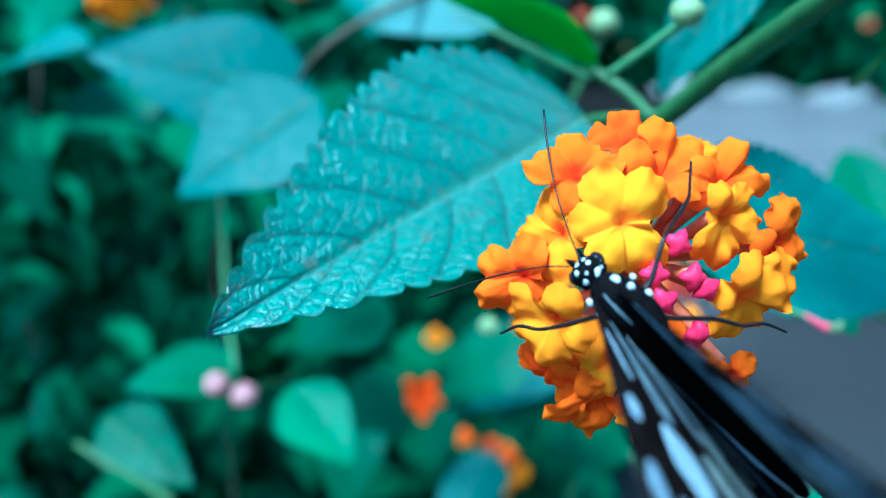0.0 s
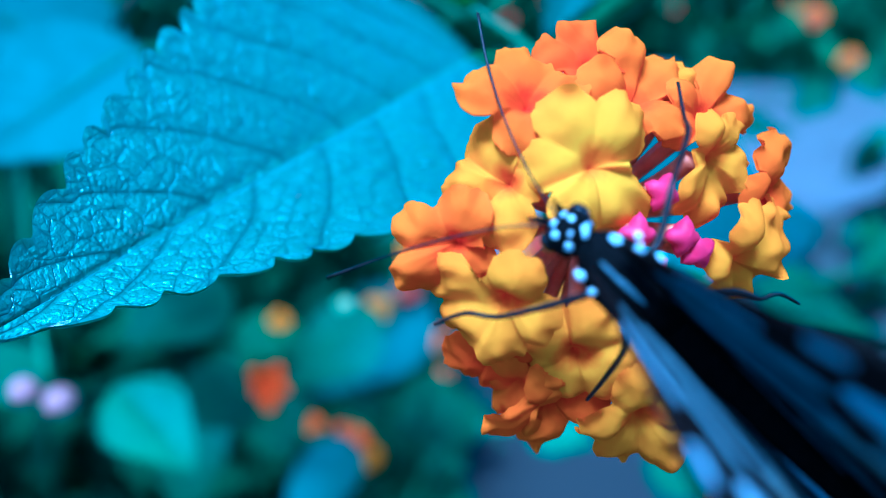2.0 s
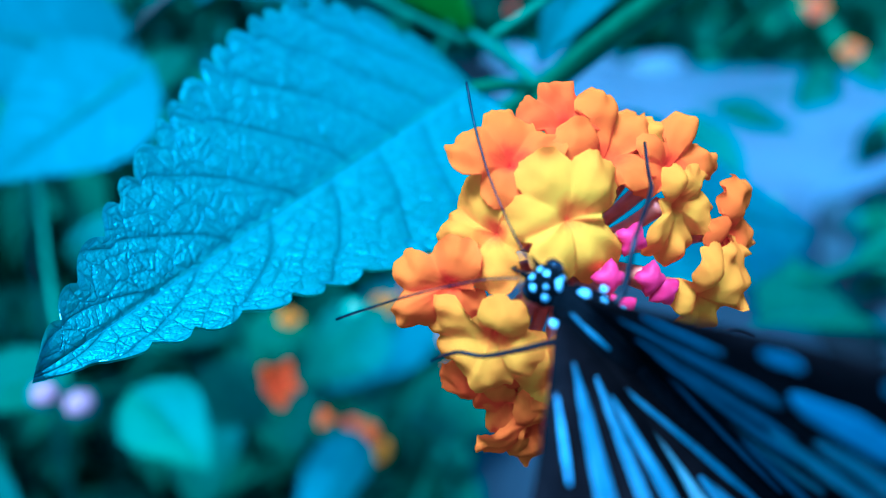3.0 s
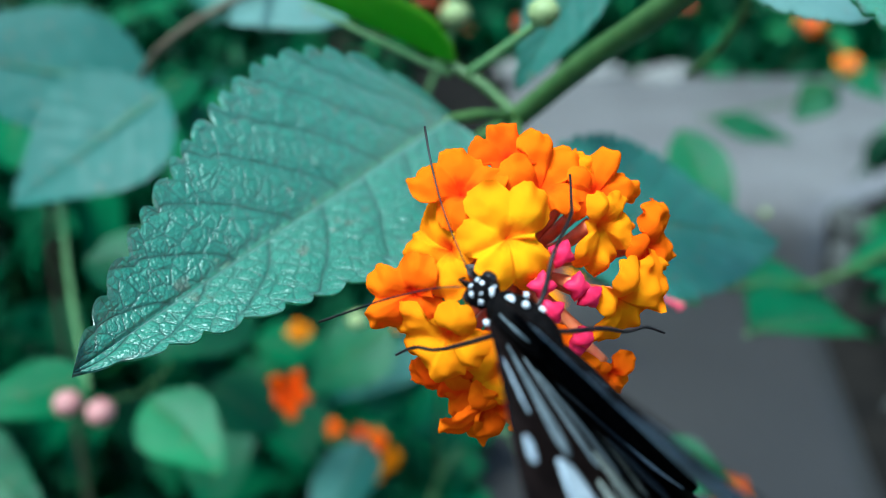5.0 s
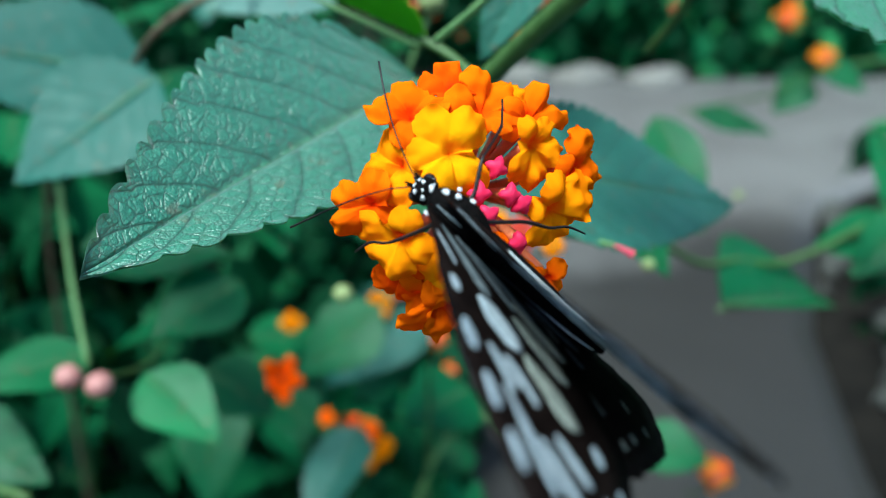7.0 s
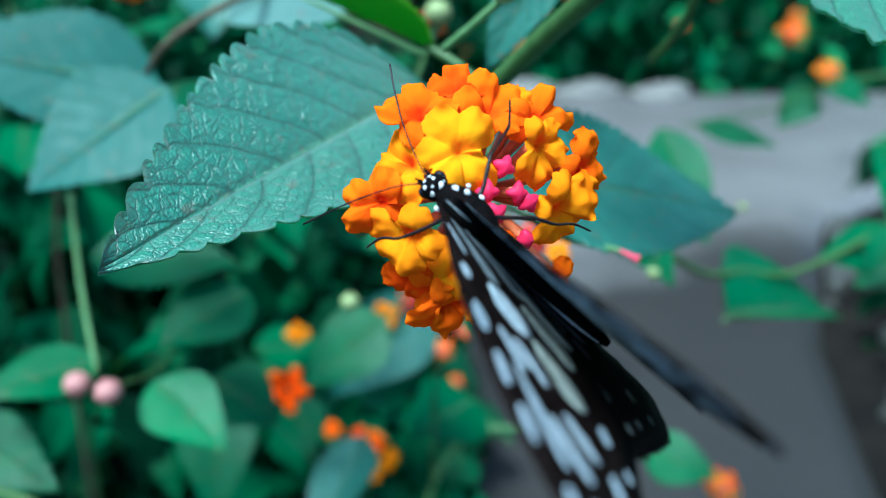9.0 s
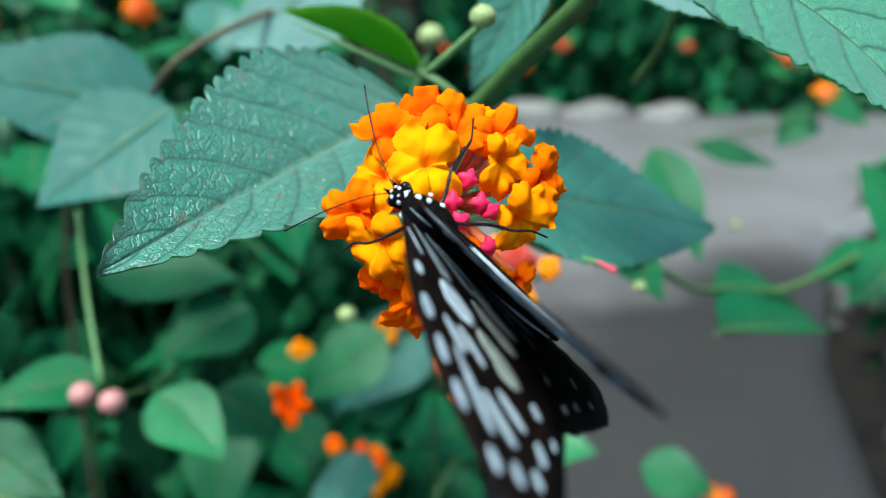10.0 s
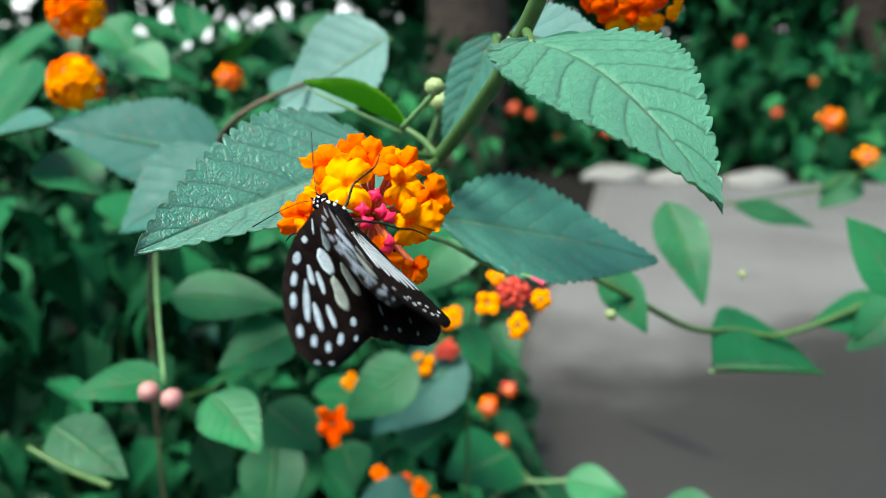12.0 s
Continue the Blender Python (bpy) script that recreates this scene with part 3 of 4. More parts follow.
FORE_SPOTS = [((-5.3, 12.7), (-6.4, 14.9), 1.5, 0.0), ((-8.0, 18.6), (-9.9, 22.0), 2.0, 0.1), ((-11.3, 23.8), (-13.3, 27.0), 1.5, 0.0), ((-14.5, 28.2), (-16.6, 31.2), 1.4, 0.0),
              ((-19.4, 32.8), (-21.0, 34.9), 1.5, 0.0), ((-21.7, 31.9), (-23.1, 34.0), 1.4, 0.0), ((-23.6, 30.4), (-24.7, 32.3), 1.2, 0.0), ((-23.3, 26.2), (-24.5, 28.7), 1.3, 0.0),
              ((-21.9, 20.3), (-22.9, 22.3), 1.5, 0.0), ((-24.6, 23.5), (-25.2, 24.9), 0.7, 0.0),
              ((-12.9, 22.9), (-19.4, 30.7), 2.0, 0.5), ((-17.0, 25.9), (-21.6, 29.8), 1.9, 0.2), ((-18.3, 23.7), (-22.0, 26.4), 1.6, 0.0),
              ((-10.7, 19.2), (-14.3, 22.6), 1.8, 0.2), ((-12.3, 18.6), (-16.4, 22.0), 1.7, 0.2), ((-1.6, 5.2), (-5.0, 9.6), 0.7, 0.5),
              ((-25.0, 36.3), (-25.6, 35.6), 0.5, 0.0), ((-26.2, 34.0), (-26.5, 33.0), 0.5, 0.0)]
FORE_PATCHES = [((-1.6, 2.2), (-9.1, 10.3), 3.0, 0.8), ((-8.4, 11.6), (-13.4, 16.0), 4.3, 0.1)]
FORE_CREAM = [((-3.3, 1.7), (-12.0, 8.2), 1.7, 0.6), ((-4.8, 2.0), (-14.2, 6.3), 1.9, 0.6), ((-11.3, 6.5), (-18.3, 9.5), 3.0, 0.35), ((-12.0, 9.9), (-18.8, 13.9), 3.5, 0.4), ((-14.1, 15.6), (-20.3, 20.6), 4.0, 0.3)]
HIND_STREAKS = [((-7.0, 1.2), (-17.5, 4.6), 2.8, 0.65), ((-4.7, 0.5), (-18.5, -0.9), 1.1, 0.5), ((-12.9, 1.5), (-20.3, 1.6), 2.4, 0.5), ((-18.4, 4.2), (-20.9, 5.3), 1.2, 0.2), ((-21.0, 9.8), (-23.4, 11.8), 0.8, 0.2)]
HIND_DOTS = [((-22.3, 13.8), (-23.2, 15.2), 1.0, 0.0), ((-25.8, 4.2), (-26.8, 5.6), 0.6, 0.0), ((-26.6, 10.4), (-27.2, 11.6), 0.6, 0.0), ((-28.6, 5.8), (-29.2, 7.0), 0.5, 0.0), ((-25.2, 13.8), (-25.9, 14.8), 0.6, 0.0)]
UNDER_STREAKS = []
for i in range(6):
    c, d = math.cos(radians(-8 + 8.4 * i)), math.sin(radians(-8 + 8.4 * i))
    UNDER_STREAKS.append(((-2 - (6.5 + i % 2) * c, 0.3 + (6.5 + i % 2) * d), (-2 - (20.8 - 0.4 * i) * c, 0.3 + (20.8 - 0.4 * i) * d), 1.55, 1.0))


MARGIN = [(-22.6, 16.4), (-24.6, 14.4), (-26.0, 12.0), (-27.4, 9.2), (-28.4, 6.2), (-28.8, 3.0), (-28.2, -0.4), (-24.4, 11.0), (-25.8, 7.6), (-26.6, 4.2)]


def wing_pair(side, word):
    fore = part(word + "_forewing", slab(FORE, 0.16, 0.0, side, 0.15), BLACK, butterfly, "black forewing with pale spots")
    hind = part(word + "_hindwing", slab(HIND, 0.16, -0.30, side, 0.8), BLACK, butterfly, "black hindwing with cream streaks")
    for p, q, w, t in FORE_SPOTS:
        part("spot", slab(blob(p, q, w * 0.66, t), 0.24, 0.0, side), WHITE, fore)
    for p, q, w, t in FORE_PATCHES:
        part("patch", slab(blob(p, q, w * 0.78, t), 0.24, 0.0, side), DUSK if t > 0.5 else WHITE, fore)
    for p, q, w, t in FORE_CREAM:
        part("patch", slab(blob(p, q, w * 0.80, t), 0.24, 0.0, side), DUSK if t > 0.5 else CREAM, fore)
    for p, q, w, t in HIND_STREAKS:
        part("streak", slab(blob(p, q, w * 0.82, t), 0.12, -0.26, side), CREAM if w > 2.5 else DUSK, hind)
    for p, q, w, t in HIND_DOTS:
        part("spot", slab(blob(p, q, w, t), 0.12, -0.26, side), CREAM, hind)
    for p, q, w, t in UNDER_STREAKS:
        part("under_streak", slab(blob(p, q, w, t), 0.06, -0.42, side), STREAK, hind)
    for x, y in MARGIN:
        part("edge_dot", slab(blob((x - 0.25, y - 0.45), (x + 0.25, y + 0.45), 0.5), 0.06, -0.42, side), DOT, hind)
    return fore, hind


left_fore, left_hind = wing_pair(1, "left")
right_fore, right_hind = wing_pair(-1, "right")


def mm(*p):
    return tuple(v * MM for v in p)


thorax = part("thorax", ball(mm(-2.6, 0, -2.6), 1.0 * MM, (4.2, 2.3, 2.3), 20, 14, 0.10), FUR, butterfly)
abdomen = part("abdomen", tube([mm(-6, 0, -2.6), mm(-9, 0, -2.4), mm(-14, 0, -2.2), mm(-19, 0, -2.4), mm(-23, 0, -2.9)], [1.5 * MM, 1.7 * MM, 1.6 * MM, 1.3 * MM, 0.4 * MM], 12), FUR, butterfly)
part("pale_line", tube([mm(-13.0, 1.15, -1.0), mm(-17.5, 0.95, -1.1), mm(-22.0, 0.55, -2.3)], [0.1 * MM, 0.22 * MM, 0.1 * MM], 6), DOT, abdomen)
head = part("head", ball(mm(2.2, 0.35, -4.2), 1.45 * MM, (1, 1.12, 1), 18, 12, 0.08), FUR, butterfly)
for s in (1, -1):
    part("palp", tube([mm(3.1, 0.35 + s * 0.5, -4.4), mm(3.8, 0.35 + s * 0.6, -4.2), mm(4.5, 0.35 + s * 0.75, -4.3)], [0.3 * MM, 0.22 * MM, 0.04 * MM], 7), FUR, head)
    part("eye", ball(mm(2.6, 0.35 + s * 1.25, -4.6), 0.78 * MM, (1, 0.8, 1.1)), EYE_BLACK, head)


def on_ball(centre, r, out, size, parent, stretch=1.0):
    d = Vector(out).normalized()
    c = Vector(mm(*centre)) + d * r * MM
    turn = Matrix((d.orthogonal().normalized(), d.cross(d.orthogonal()).normalized(), d)).transposed()
    k = 1 + 0.5 * noise.noise(d * 7)
    part("white_dot", ball(tuple(c), 0.78 * size * MM, (stretch * k, 1.15 / k, 0.35), 12, 9, 0.55, turn), DOT, parent)


for out, size in [((0.5, 0.55, 0.8), 0.34), ((0.5, -0.55, 0.8), 0.34), ((-0.3, 0.5, 0.9), 0.36), ((-0.35, -0.55, 0.9), 0.42), ((0.9, 0.2, 0.5), 0.28), ((0.9, -0.4, 0.45), 0.28), ((0.1, 0.95, 0.25), 0.32), ((0.0, -0.98, 0.4), 0.5), ((0.15, 0.0, 1.0), 0.22)]:
    on_ball((2.2, 0.35, -4.2), 1.42, out, size, head)
for c, size in [((0.3, -1.15, -1.55), 0.55), ((0.35, 1.75, -1.6), 0.42), ((-0.9, -1.75, -1.2), 0.42), ((-0.5, -2.3, -2.2), 0.35), ((-2.4, -2.35, -2.2), 0.38), ((-0.8, 1.9, -1.3), 0.3)]:
    part("white_dot", ball(mm(*c), 0.72 * size * MM, (1.1, 0.9, 0.6), 12, 9, 0.5), DOT, thorax)
part("white_stripe", tube([mm(0.2, 0.35, -0.85), mm(-1.8, 0.3, -0.40), mm(-3.6, 0.25, -0.55)], [0.08 * MM, 0.2 * MM, 0.1 * MM], 8), DUSK, thorax)


def world_tube(name, pts, radii, mat, label=""):
    inv = butterfly.matrix_basis.inverted()
    return part(name, tube([inv @ (Vector(p) * MM) for p in pts], [r * MM for r in radii], 7), mat, butterfly, label)


world_tube("antenna", [(12.4, 65.0, 633.6), (11.8, 69.0, 635.1), (11.1, 73.5, 637.8), (10.7, 77.5, 641.0), (10.5, 80.0, 643.9)], [0.075, 0.07, 0.075, 0.11, 0.13], LEG)
world_tube("antenna", [(11.5, 65.0, 632.9), (8.9, 66.5, 632.2), (4.3, 69.5, 629.8), (-1.1, 73.0, 626.3)], [0.075, 0.07, 0.09, 0.13], LEG)
world_tube("proboscis", [(12.6, 66.0, 632.6), (12.0, 68.5, 632.0), (13.0, 71.0, 631.0)], [0.18, 0.14, 0.1], LEG)
world_tube("leg", [(16.2, 61.6, 631.6), (17.9, 62.0, 632.6), (19.1, 63.5, 635.8), (20.1, 65.0, 636.6), (22.4, 68.5, 637.9), (23.3, 71.0, 638.4), (24.1, 74.0, 640.1)], [0.25, 0.26, 0.22, 0.17, 0.20, 0.14, 0.12], LEG)
world_tube("leg", [(14.0, 61.0, 630.2), (13.1, 61.5, 629.6), (11.6, 63.0, 628.3), (9.2, 65.0, 626.7), (7.4, 66.5, 626.3), (5.9, 68.5, 624.5)], [0.26, 0.25, 0.24, 0.17, 0.17, 0.12], LEG)
world_tube("leg", [(17.6, 61.0, 630.2), (20.0, 61.0, 629.8), (24.0, 62.5, 629.0), (27.2, 64.0, 627.6), (30.1, 66.0, 626.8), (32.7, 67.0, 625.4)], [0.26, 0.25, 0.24, 0.17, 0.17, 0.12], LEG)
world_tube("leg", [(15.6, 60.8, 628.4), (16.8, 62.0, 625.6), (17.2, 64.6, 622.0), (17.0, 66.8, 618.6)], [0.26, 0.24, 0.2, 0.12], LEG)

# ---- main flower head ----
HEAD = Vector((20.9, 80.0, 627.0)) * MM
main_head = thing("lantana_flower", HEAD, "round lantana flower head of yellow and orange florets with pink buds", "flower", "lantana flower heads")
kinds = {}
PETALS = {"Y": YELLOW, "A": AMBER, "O": ORANGE, "R": RED, "C": CORAL}
for word, mat in PETALS.items():
    kinds[word] = [floret_mesh("floret", 4.9 * MM, mat, i * 7 + ord(word), 4 + (i == 3), 56, 7) for i in range(4)]
ROOT = HEAD + Vector((1, 4, -1)) * MM
rnd = random.Random(5)
BACK = Vector((21.0, 92.0, 627.0))


def bloom(kind, place, *lobes):
    """A floret of the main head: its throat in millimetres, its lobes as angles from the side axis and lengths."""
    p = Vector(place)
    face = ((p - BACK).normalized() + Vector((-0.08, -0.30, 0.16)) + Vector((rnd.uniform(-0.22, 0.22), 0, rnd.uniform(-0.22, 0.22)))).normalized()
    x = (Vector((0.98, -0.20, 0)) - face * face.dot(Vector((0.98, -0.20, 0)))).normalized()
    m = Matrix.Translation(p * MM) @ Matrix((x, face.cross(x), face)).transposed().to_4x4()
    ob = part("floret", bloom_mesh("floret", lobes, PETALS[kind], int(p.x * 31 + p.z * 7)), None, main_head, "", main_head.matrix_basis.inverted() @ m)
    inner = m.inverted() @ ROOT
    part("tube", tube([inner, inner * 0.45, (0, 0, -0.0022)], [0.0005, 0.0007, 0.0009], 7), TUBE, ob)
    return ob


bloom("O", (22.4, 77.0, 638.0), (95, 5.6), (48, 6.0), (-25, 3.6), (165, 4.2), (-100, 2.6))
bloom("R", (19.4, 79.0, 640.1), (100, 4.4), (155, 3.8), (40, 3.6), (-70, 3.2))
bloom("O", (13.5, 76.0, 638.2), (92, 4.5), (165, 4.3), (-100, 3.5), (28, 4.0))
bloom("A", (11.8, 74.0, 632.6), (118, 4.8), (188, 4.3), (-85, 4.0), (15, 2.8))
bloom("Y", (17.5, 71.5, 634.7), (122, 5.0), (56, 5.2), (180, 4.3), (-46, 4.9), (-112, 4.4))
bloom("O", (8.2, 73.5, 628.1), (162, 4.1), (80, 3.6), (-140, 4.3), (-55, 3.2))
bloom("A", (11.3, 70.5, 624.9), (172, 5.1), (-138, 4.8), (-88, 4.5), (70, 3.6), (-20, 3.6))
bloom("R", (11.8, 74.0, 618.4), (-150, 3.8), (-70, 3.4), (100, 3.0), (20, 3.0))
bloom("O", (13.8, 73.0, 616.3), (-155, 3.6), (-85, 4.2), (120, 3.0), (10, 3.2))
bloom("O", (28.5, 77.0, 637.0), (72, 4.5), (25, 5.3), (150, 3.3), (-150, 3.4))
bloom("A", (28.4, 74.5, 634.3), (-124, 4.1), (-72, 4.6), (-10, 4.3), (120, 3.2), (50, 3.4))
bloom("O", (34.3, 76.0, 630.6), (68, 4.6), (-8, 4.8), (-95, 3.9), (165, 2.8))
focus = bloom("A", (30.1, 71.5, 626.8), (12, 6.3), (-48, 4.8), (-115, 4.4), (92, 4.2), (165, 2.9))
bloom("O", (30.6, 73.5, 616.9), (30, 2.8), (-60, 3.2), (150, 2.6), (-140, 2.6))
bloom("A", (26.8, 79.1, 637.5), (80, 3.0), (170, 2.8), (-100, 2.6), (-10, 2.8))
bloom("O", (16.8, 72.4, 614.6), (-160, 5.0), (-95, 4.4), (100, 4.0), (10, 4.2))
bloom("A", (23.2, 69.6, 614.6), (-170, 4.4), (-110, 4.6), (-50, 4.8), (20, 4.2), (100, 4.2))
bloom("O", (23.4, 72.0, 619.4), (-20, 4.2), (70, 3.8), (170, 4.4), (-100, 4.0))
bloom("A", (17.6, 71.2, 619.6), (150, 4.8), (70, 4.2), (-20, 4.6), (-110, 4.4))
LOW_BUDS = [(22.5, 81.3, 616.6), (23.7, 80.5, 615.2), (21.3, 82.1, 617.9)]
pink_bud = bud_mesh("bud", 1.25 * MM, PINK)
for p in [(23.1, 72.0, 632.5), (20.6, 70.0, 630.1), (24.4, 70.4, 629.6), (25.8, 70.4, 628.4), (21.4, 69.0, 627.7), (25.9, 71.0, 623.4), (25.2, 71.6, 621.8)] + LOW_BUDS:
    p = Vector(p) * MM
    m = facing(p, p - BACK * MM, 0.0, rnd.uniform(0, 90))
    ob = part("bud", pink_bud, None, main_head, "pink unopened bud", main_head.matrix_basis.inverted() @ m)
    inner = m.inverted() @ ROOT
    part("tube", tube([inner, inner * 0.5, (0, 0, -0.0006)], [0.0005, 0.0006, 0.0008], 7), TUBE, ob)
part("receptacle", ball((0.001, 0.006, -0.001), 2.6 * MM, (1, 1, 1), 16, 10, 0.1), STEM, main_head)
part("stalk", tube([(0, 0.003, 0), mm(5, 22, 0), mm(12, 42, 1), mm(18.6, 67, 1)], [1.6 * MM, 1.3 * MM, 1.3 * MM, 1.3 * MM], 9), STEM, main_head)

# ---- main branch: stems, leaves and buds ----
branch = thing("lantana_branch", Vector((38, 118, 632)) * MM, "lantana branch with toothed green leaves beside the flower head", "plant branch")


def stem(parent, pts, radii, mat, name="stem"):
    o = parent.matrix_basis.translation
    return part(name, tube([Vector(p) * MM - o for p in pts], [r * MM for r in radii], 9), mat, parent)


stem(branch, [(14, 172, 590), (30, 160, 616), (40, 148, 628.5), (48, 134, 641.5), (53, 115, 653), (56.5, 103, 663), (60, 94, 674), (63, 88, 684)], [2.0, 2.1, 2.2, 2.2, 2.1, 2.0, 1.9, 1.8], STEM)
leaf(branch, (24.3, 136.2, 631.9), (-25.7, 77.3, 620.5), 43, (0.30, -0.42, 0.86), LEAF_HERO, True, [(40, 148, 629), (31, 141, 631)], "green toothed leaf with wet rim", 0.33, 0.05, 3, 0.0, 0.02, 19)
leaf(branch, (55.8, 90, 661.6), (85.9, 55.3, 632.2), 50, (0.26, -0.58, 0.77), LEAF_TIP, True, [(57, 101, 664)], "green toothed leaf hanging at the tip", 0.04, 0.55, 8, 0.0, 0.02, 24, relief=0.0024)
leaf(branch, (31.3, 164, 636.6), (0, 172, 650), 21, (0.25, 0.30, 0.92), LEAF_YOUNG, False, [(40, 150, 629), (36, 158, 633)], "bright young leaf seen from below", 0.5, 0.02, 4)
leaf(branch, (39.6, 140, 613), (114, 165, 591.5), 43, (0.1, -0.60, 0.78), LEAF_PALE, True, [(40, 150, 622)], "dark green broad leaf", 0.08, 0.08, 5)
leaf(branch, (57, 124, 664), (96, 126, 650), 34, (0.1, -0.6, 0.8), LEAF_UNDER, False, [(56, 108, 663)], "pale green leaf", 0.1, 0.05, 6)
leaf(branch, (57, 152, 664), (42.3, 157, 632), 17, (-0.25, -0.75, 0.60), LEAF_PALE, False, [(54, 118, 655)], "narrow pale leaf beside the stem", 0.2, 0.05, 7)
stem(branch, [(30, 145, 638), (34, 138, 643), (38, 132, 648)], [0.9, 0.8, 0.8], STEM_PALE, "bud_stalk")
green_bud = ball((0, 0, 0), 2.6 * MM, (1, 1, 0.9), 18, 12, 0.12)
gb = mesh_of("flower_bud", green_bud, BUD)
for p in [(38.2, 129.2, 650.1)]:
    part("flower_bud", gb, None, branch, "pale green closed bud cluster", Matrix.Translation(Vector(p) * MM - branch.matrix_basis.translation))
stem(branch, [(28, 100, 618), (41, 131, 608), (56, 138, 598), (65, 128.6, 597.9)], [0.7, 0.7, 0.9, 0.45], STEM_PALE, "calyx_stalk")
part("faded_flower", tube([Vector(p) * MM - branch.matrix_basis.translation for p in [(64.8, 128.6, 597.9), (66.6, 127.0, 597.2), (68.0, 125.8, 596.6)]], [0.35 * MM, 0.6 * MM, 0.95 * MM], 8), PINK_FADED, branch, "pink faded floret")
cam.data.dof.focus_object = focus

# ---- neighbouring lantana sprigs ----
sprig_l = thing("lantana_sprig", Vector((-76, 260, 515)) * MM, "lantana sprig with broad leaves and two pale berries", "plant branch")
for b, t, w, f, mat, sd in [((-76, 260, 515), (-112, 242, 515), 26, (0, -0.5, 0.85), LEAF, 11), ((-57, 257, 507), (-31, 230, 491), 30, (0.1, -0.6, 0.8), LEAF_FRESH, 12),
                            ((-128, 258, 494), (-88, 231, 481), 30, (-0.1, -0.6, 0.8), LEAF_DEEP, 13), ((-85, 308, 539), (-26, 303, 533), 36, (0, -0.5, 0.85), LEAF, 14),
                            ((-23, 300, 522), (-58, 278, 509), 38, (-0.1, -0.5, 0.85), LEAF, 15), ((-46, 337, 462), (-15, 329, 437), 36, (0.1, -0.6, 0.8), LEAF_DEEP, 16),
                            ((40, 338, 486), (-2, 333, 455), 40, (0.1, -0.6, 0.8), LEAF, 17), ((72, 390, 470), (12, 372, 424), 52, (0.15, -0.6, 0.8), LEAF_BLUE, 18),
                            ((68, 318, 574), (27, 300, 537), 42, (0.2, -0.7, 0.7), LEAF_FRESH, 19)]:
    leaf(sprig_l, b, t, w, f, mat, False, None, "", 0.1, 0.08, sd)
stem(sprig_l, [(-73, 245, 518), (-78, 262, 545), (-80, 275, 575)], [1.0, 1.0, 1.0], STEM_PALE)
stem(sprig_l, [(-135, 247, 489), (-115, 236, 484), (-92, 222, 483)], [1.2, 1.4, 1.6], STEM)
stem(sprig_l, [(40, 338, 486), (72, 390, 470), (74, 400, 300), (70, 410, 0)], [0.8, 1.0, 1.3, 1.6], STEM)
stem(sprig_l, [(68, 318, 574), (76, 340, 540), (72, 390, 470)], [0.7, 0.9, 1.0], STEM)
stem(sprig_l, [(-40, 300, 520), (-57, 270, 505), (-76, 258, 500), (-95, 300, 430), (-100, 340, 200), (-100, 350, 0)], [0.4, 0.5, 0.5, 0.6, 0.9, 1.2], STEM)
berry = mesh_of("berry", ball((0, 0, 0), 4.6 * MM, (1, 1, 0.95), 18, 12, 0.08), PINK_PALE)
for p in [(-80, 244.7, 514.8), (-69, 239.4, 513.5)]:
    part("berry", berry, None, sprig_l, "pale pink closed flower", Matrix.Translation(Vector(p) * MM - sprig_l.matrix_basis.translation))

sprig_t = thing("lantana_sprig", Vector((-40, 230, 630)) * MM, "lantana sprig with large grey-green leaves", "plant branch")
for b, t, w, f, mat, sd in [((-44, 268, 613), (-116, 262, 628), 47, (-0.1, -0.75, 0.62), LEAF_BLUE, 21), ((-38, 244, 617), (-78, 224, 590), 44, (-0.15, -0.75, 0.62), LEAF_BLUE, 22),
                            ((27, 250, 664), (-20, 262, 634), 46, (0.1, -0.8, 0.6), LEAF_UNDER, 23), ((-150, 283, 622), (-113, 262, 630), 32, (0, -0.4, 0.9), LEAF_PALE, 24),
                            ((-127, 289, 613), (-96, 262, 598), 34, (0, -0.5, 0.85), LEAF, 25), ((-154, 452, 674), (-133, 446, 657), 34, (0, -0.6, 0.8), LEAF_FRESH, 26),
                            ((-121, 393, 657), (-94, 377, 642), 32, (0, -0.6, 0.8), LEAF_FRESH, 27)]:
    leaf(sprig_t, b, t, w, f, mat, False, None, "", 0.1, 0.08, sd)
stem(sprig_t, [(27, 272, 660), (0, 262, 648), (-33, 238, 633), (-60, 290, 600), (-130, 420, 500), (-180, 560, 0)], [0.8, 1.0, 1.2, 1.2, 1.4, 2.0], STEM_BROWN)

sprig_r = thing("lantana_sprig", Vector((232, 281, 516)) * MM, "lantana sprig reaching over the path", "plant branch")
for b, t, w, f, mat, sd in [((303, 307, 517), (247, 301, 517), 36, (0, -0.6, 0.8), LEAF, 32),
                            ((271, 265, 544), (244, 276, 580), 30, (-0.2, -0.8, 0.5), LEAF_FRESH, 33), ((183, 351, 574), (191, 307, 526), 32, (-0.1, -0.8, 0.55), LEAF, 34),
                            ((300, 300, 530), (262, 290, 505), 30, (0, -0.6, 0.8), LEAF, 35), ((120, 250, 565), (135, 232, 540), 22, (0, -0.7, 0.7), LEAF, 36)]:
    leaf(sprig_r, b, t, w, f, mat, False, None, "", 0.1, 0.08, sd)
leaf(sprig_r, (181, 268, 508), (252, 298, 491), 62, (0, -0.30, 0.95), LEAF, False, None, "", 0.62, 0.05, 31)
stem(sprig_r, [(70, 245, 580), (112, 232, 565), (168.5, 270, 528), (205, 294, 517), (230, 296, 513), (280, 305, 527), (340, 330, 548)], [1.4, 1.5, 1.5, 1.5, 1.5, 1.6, 1.8], STEM)

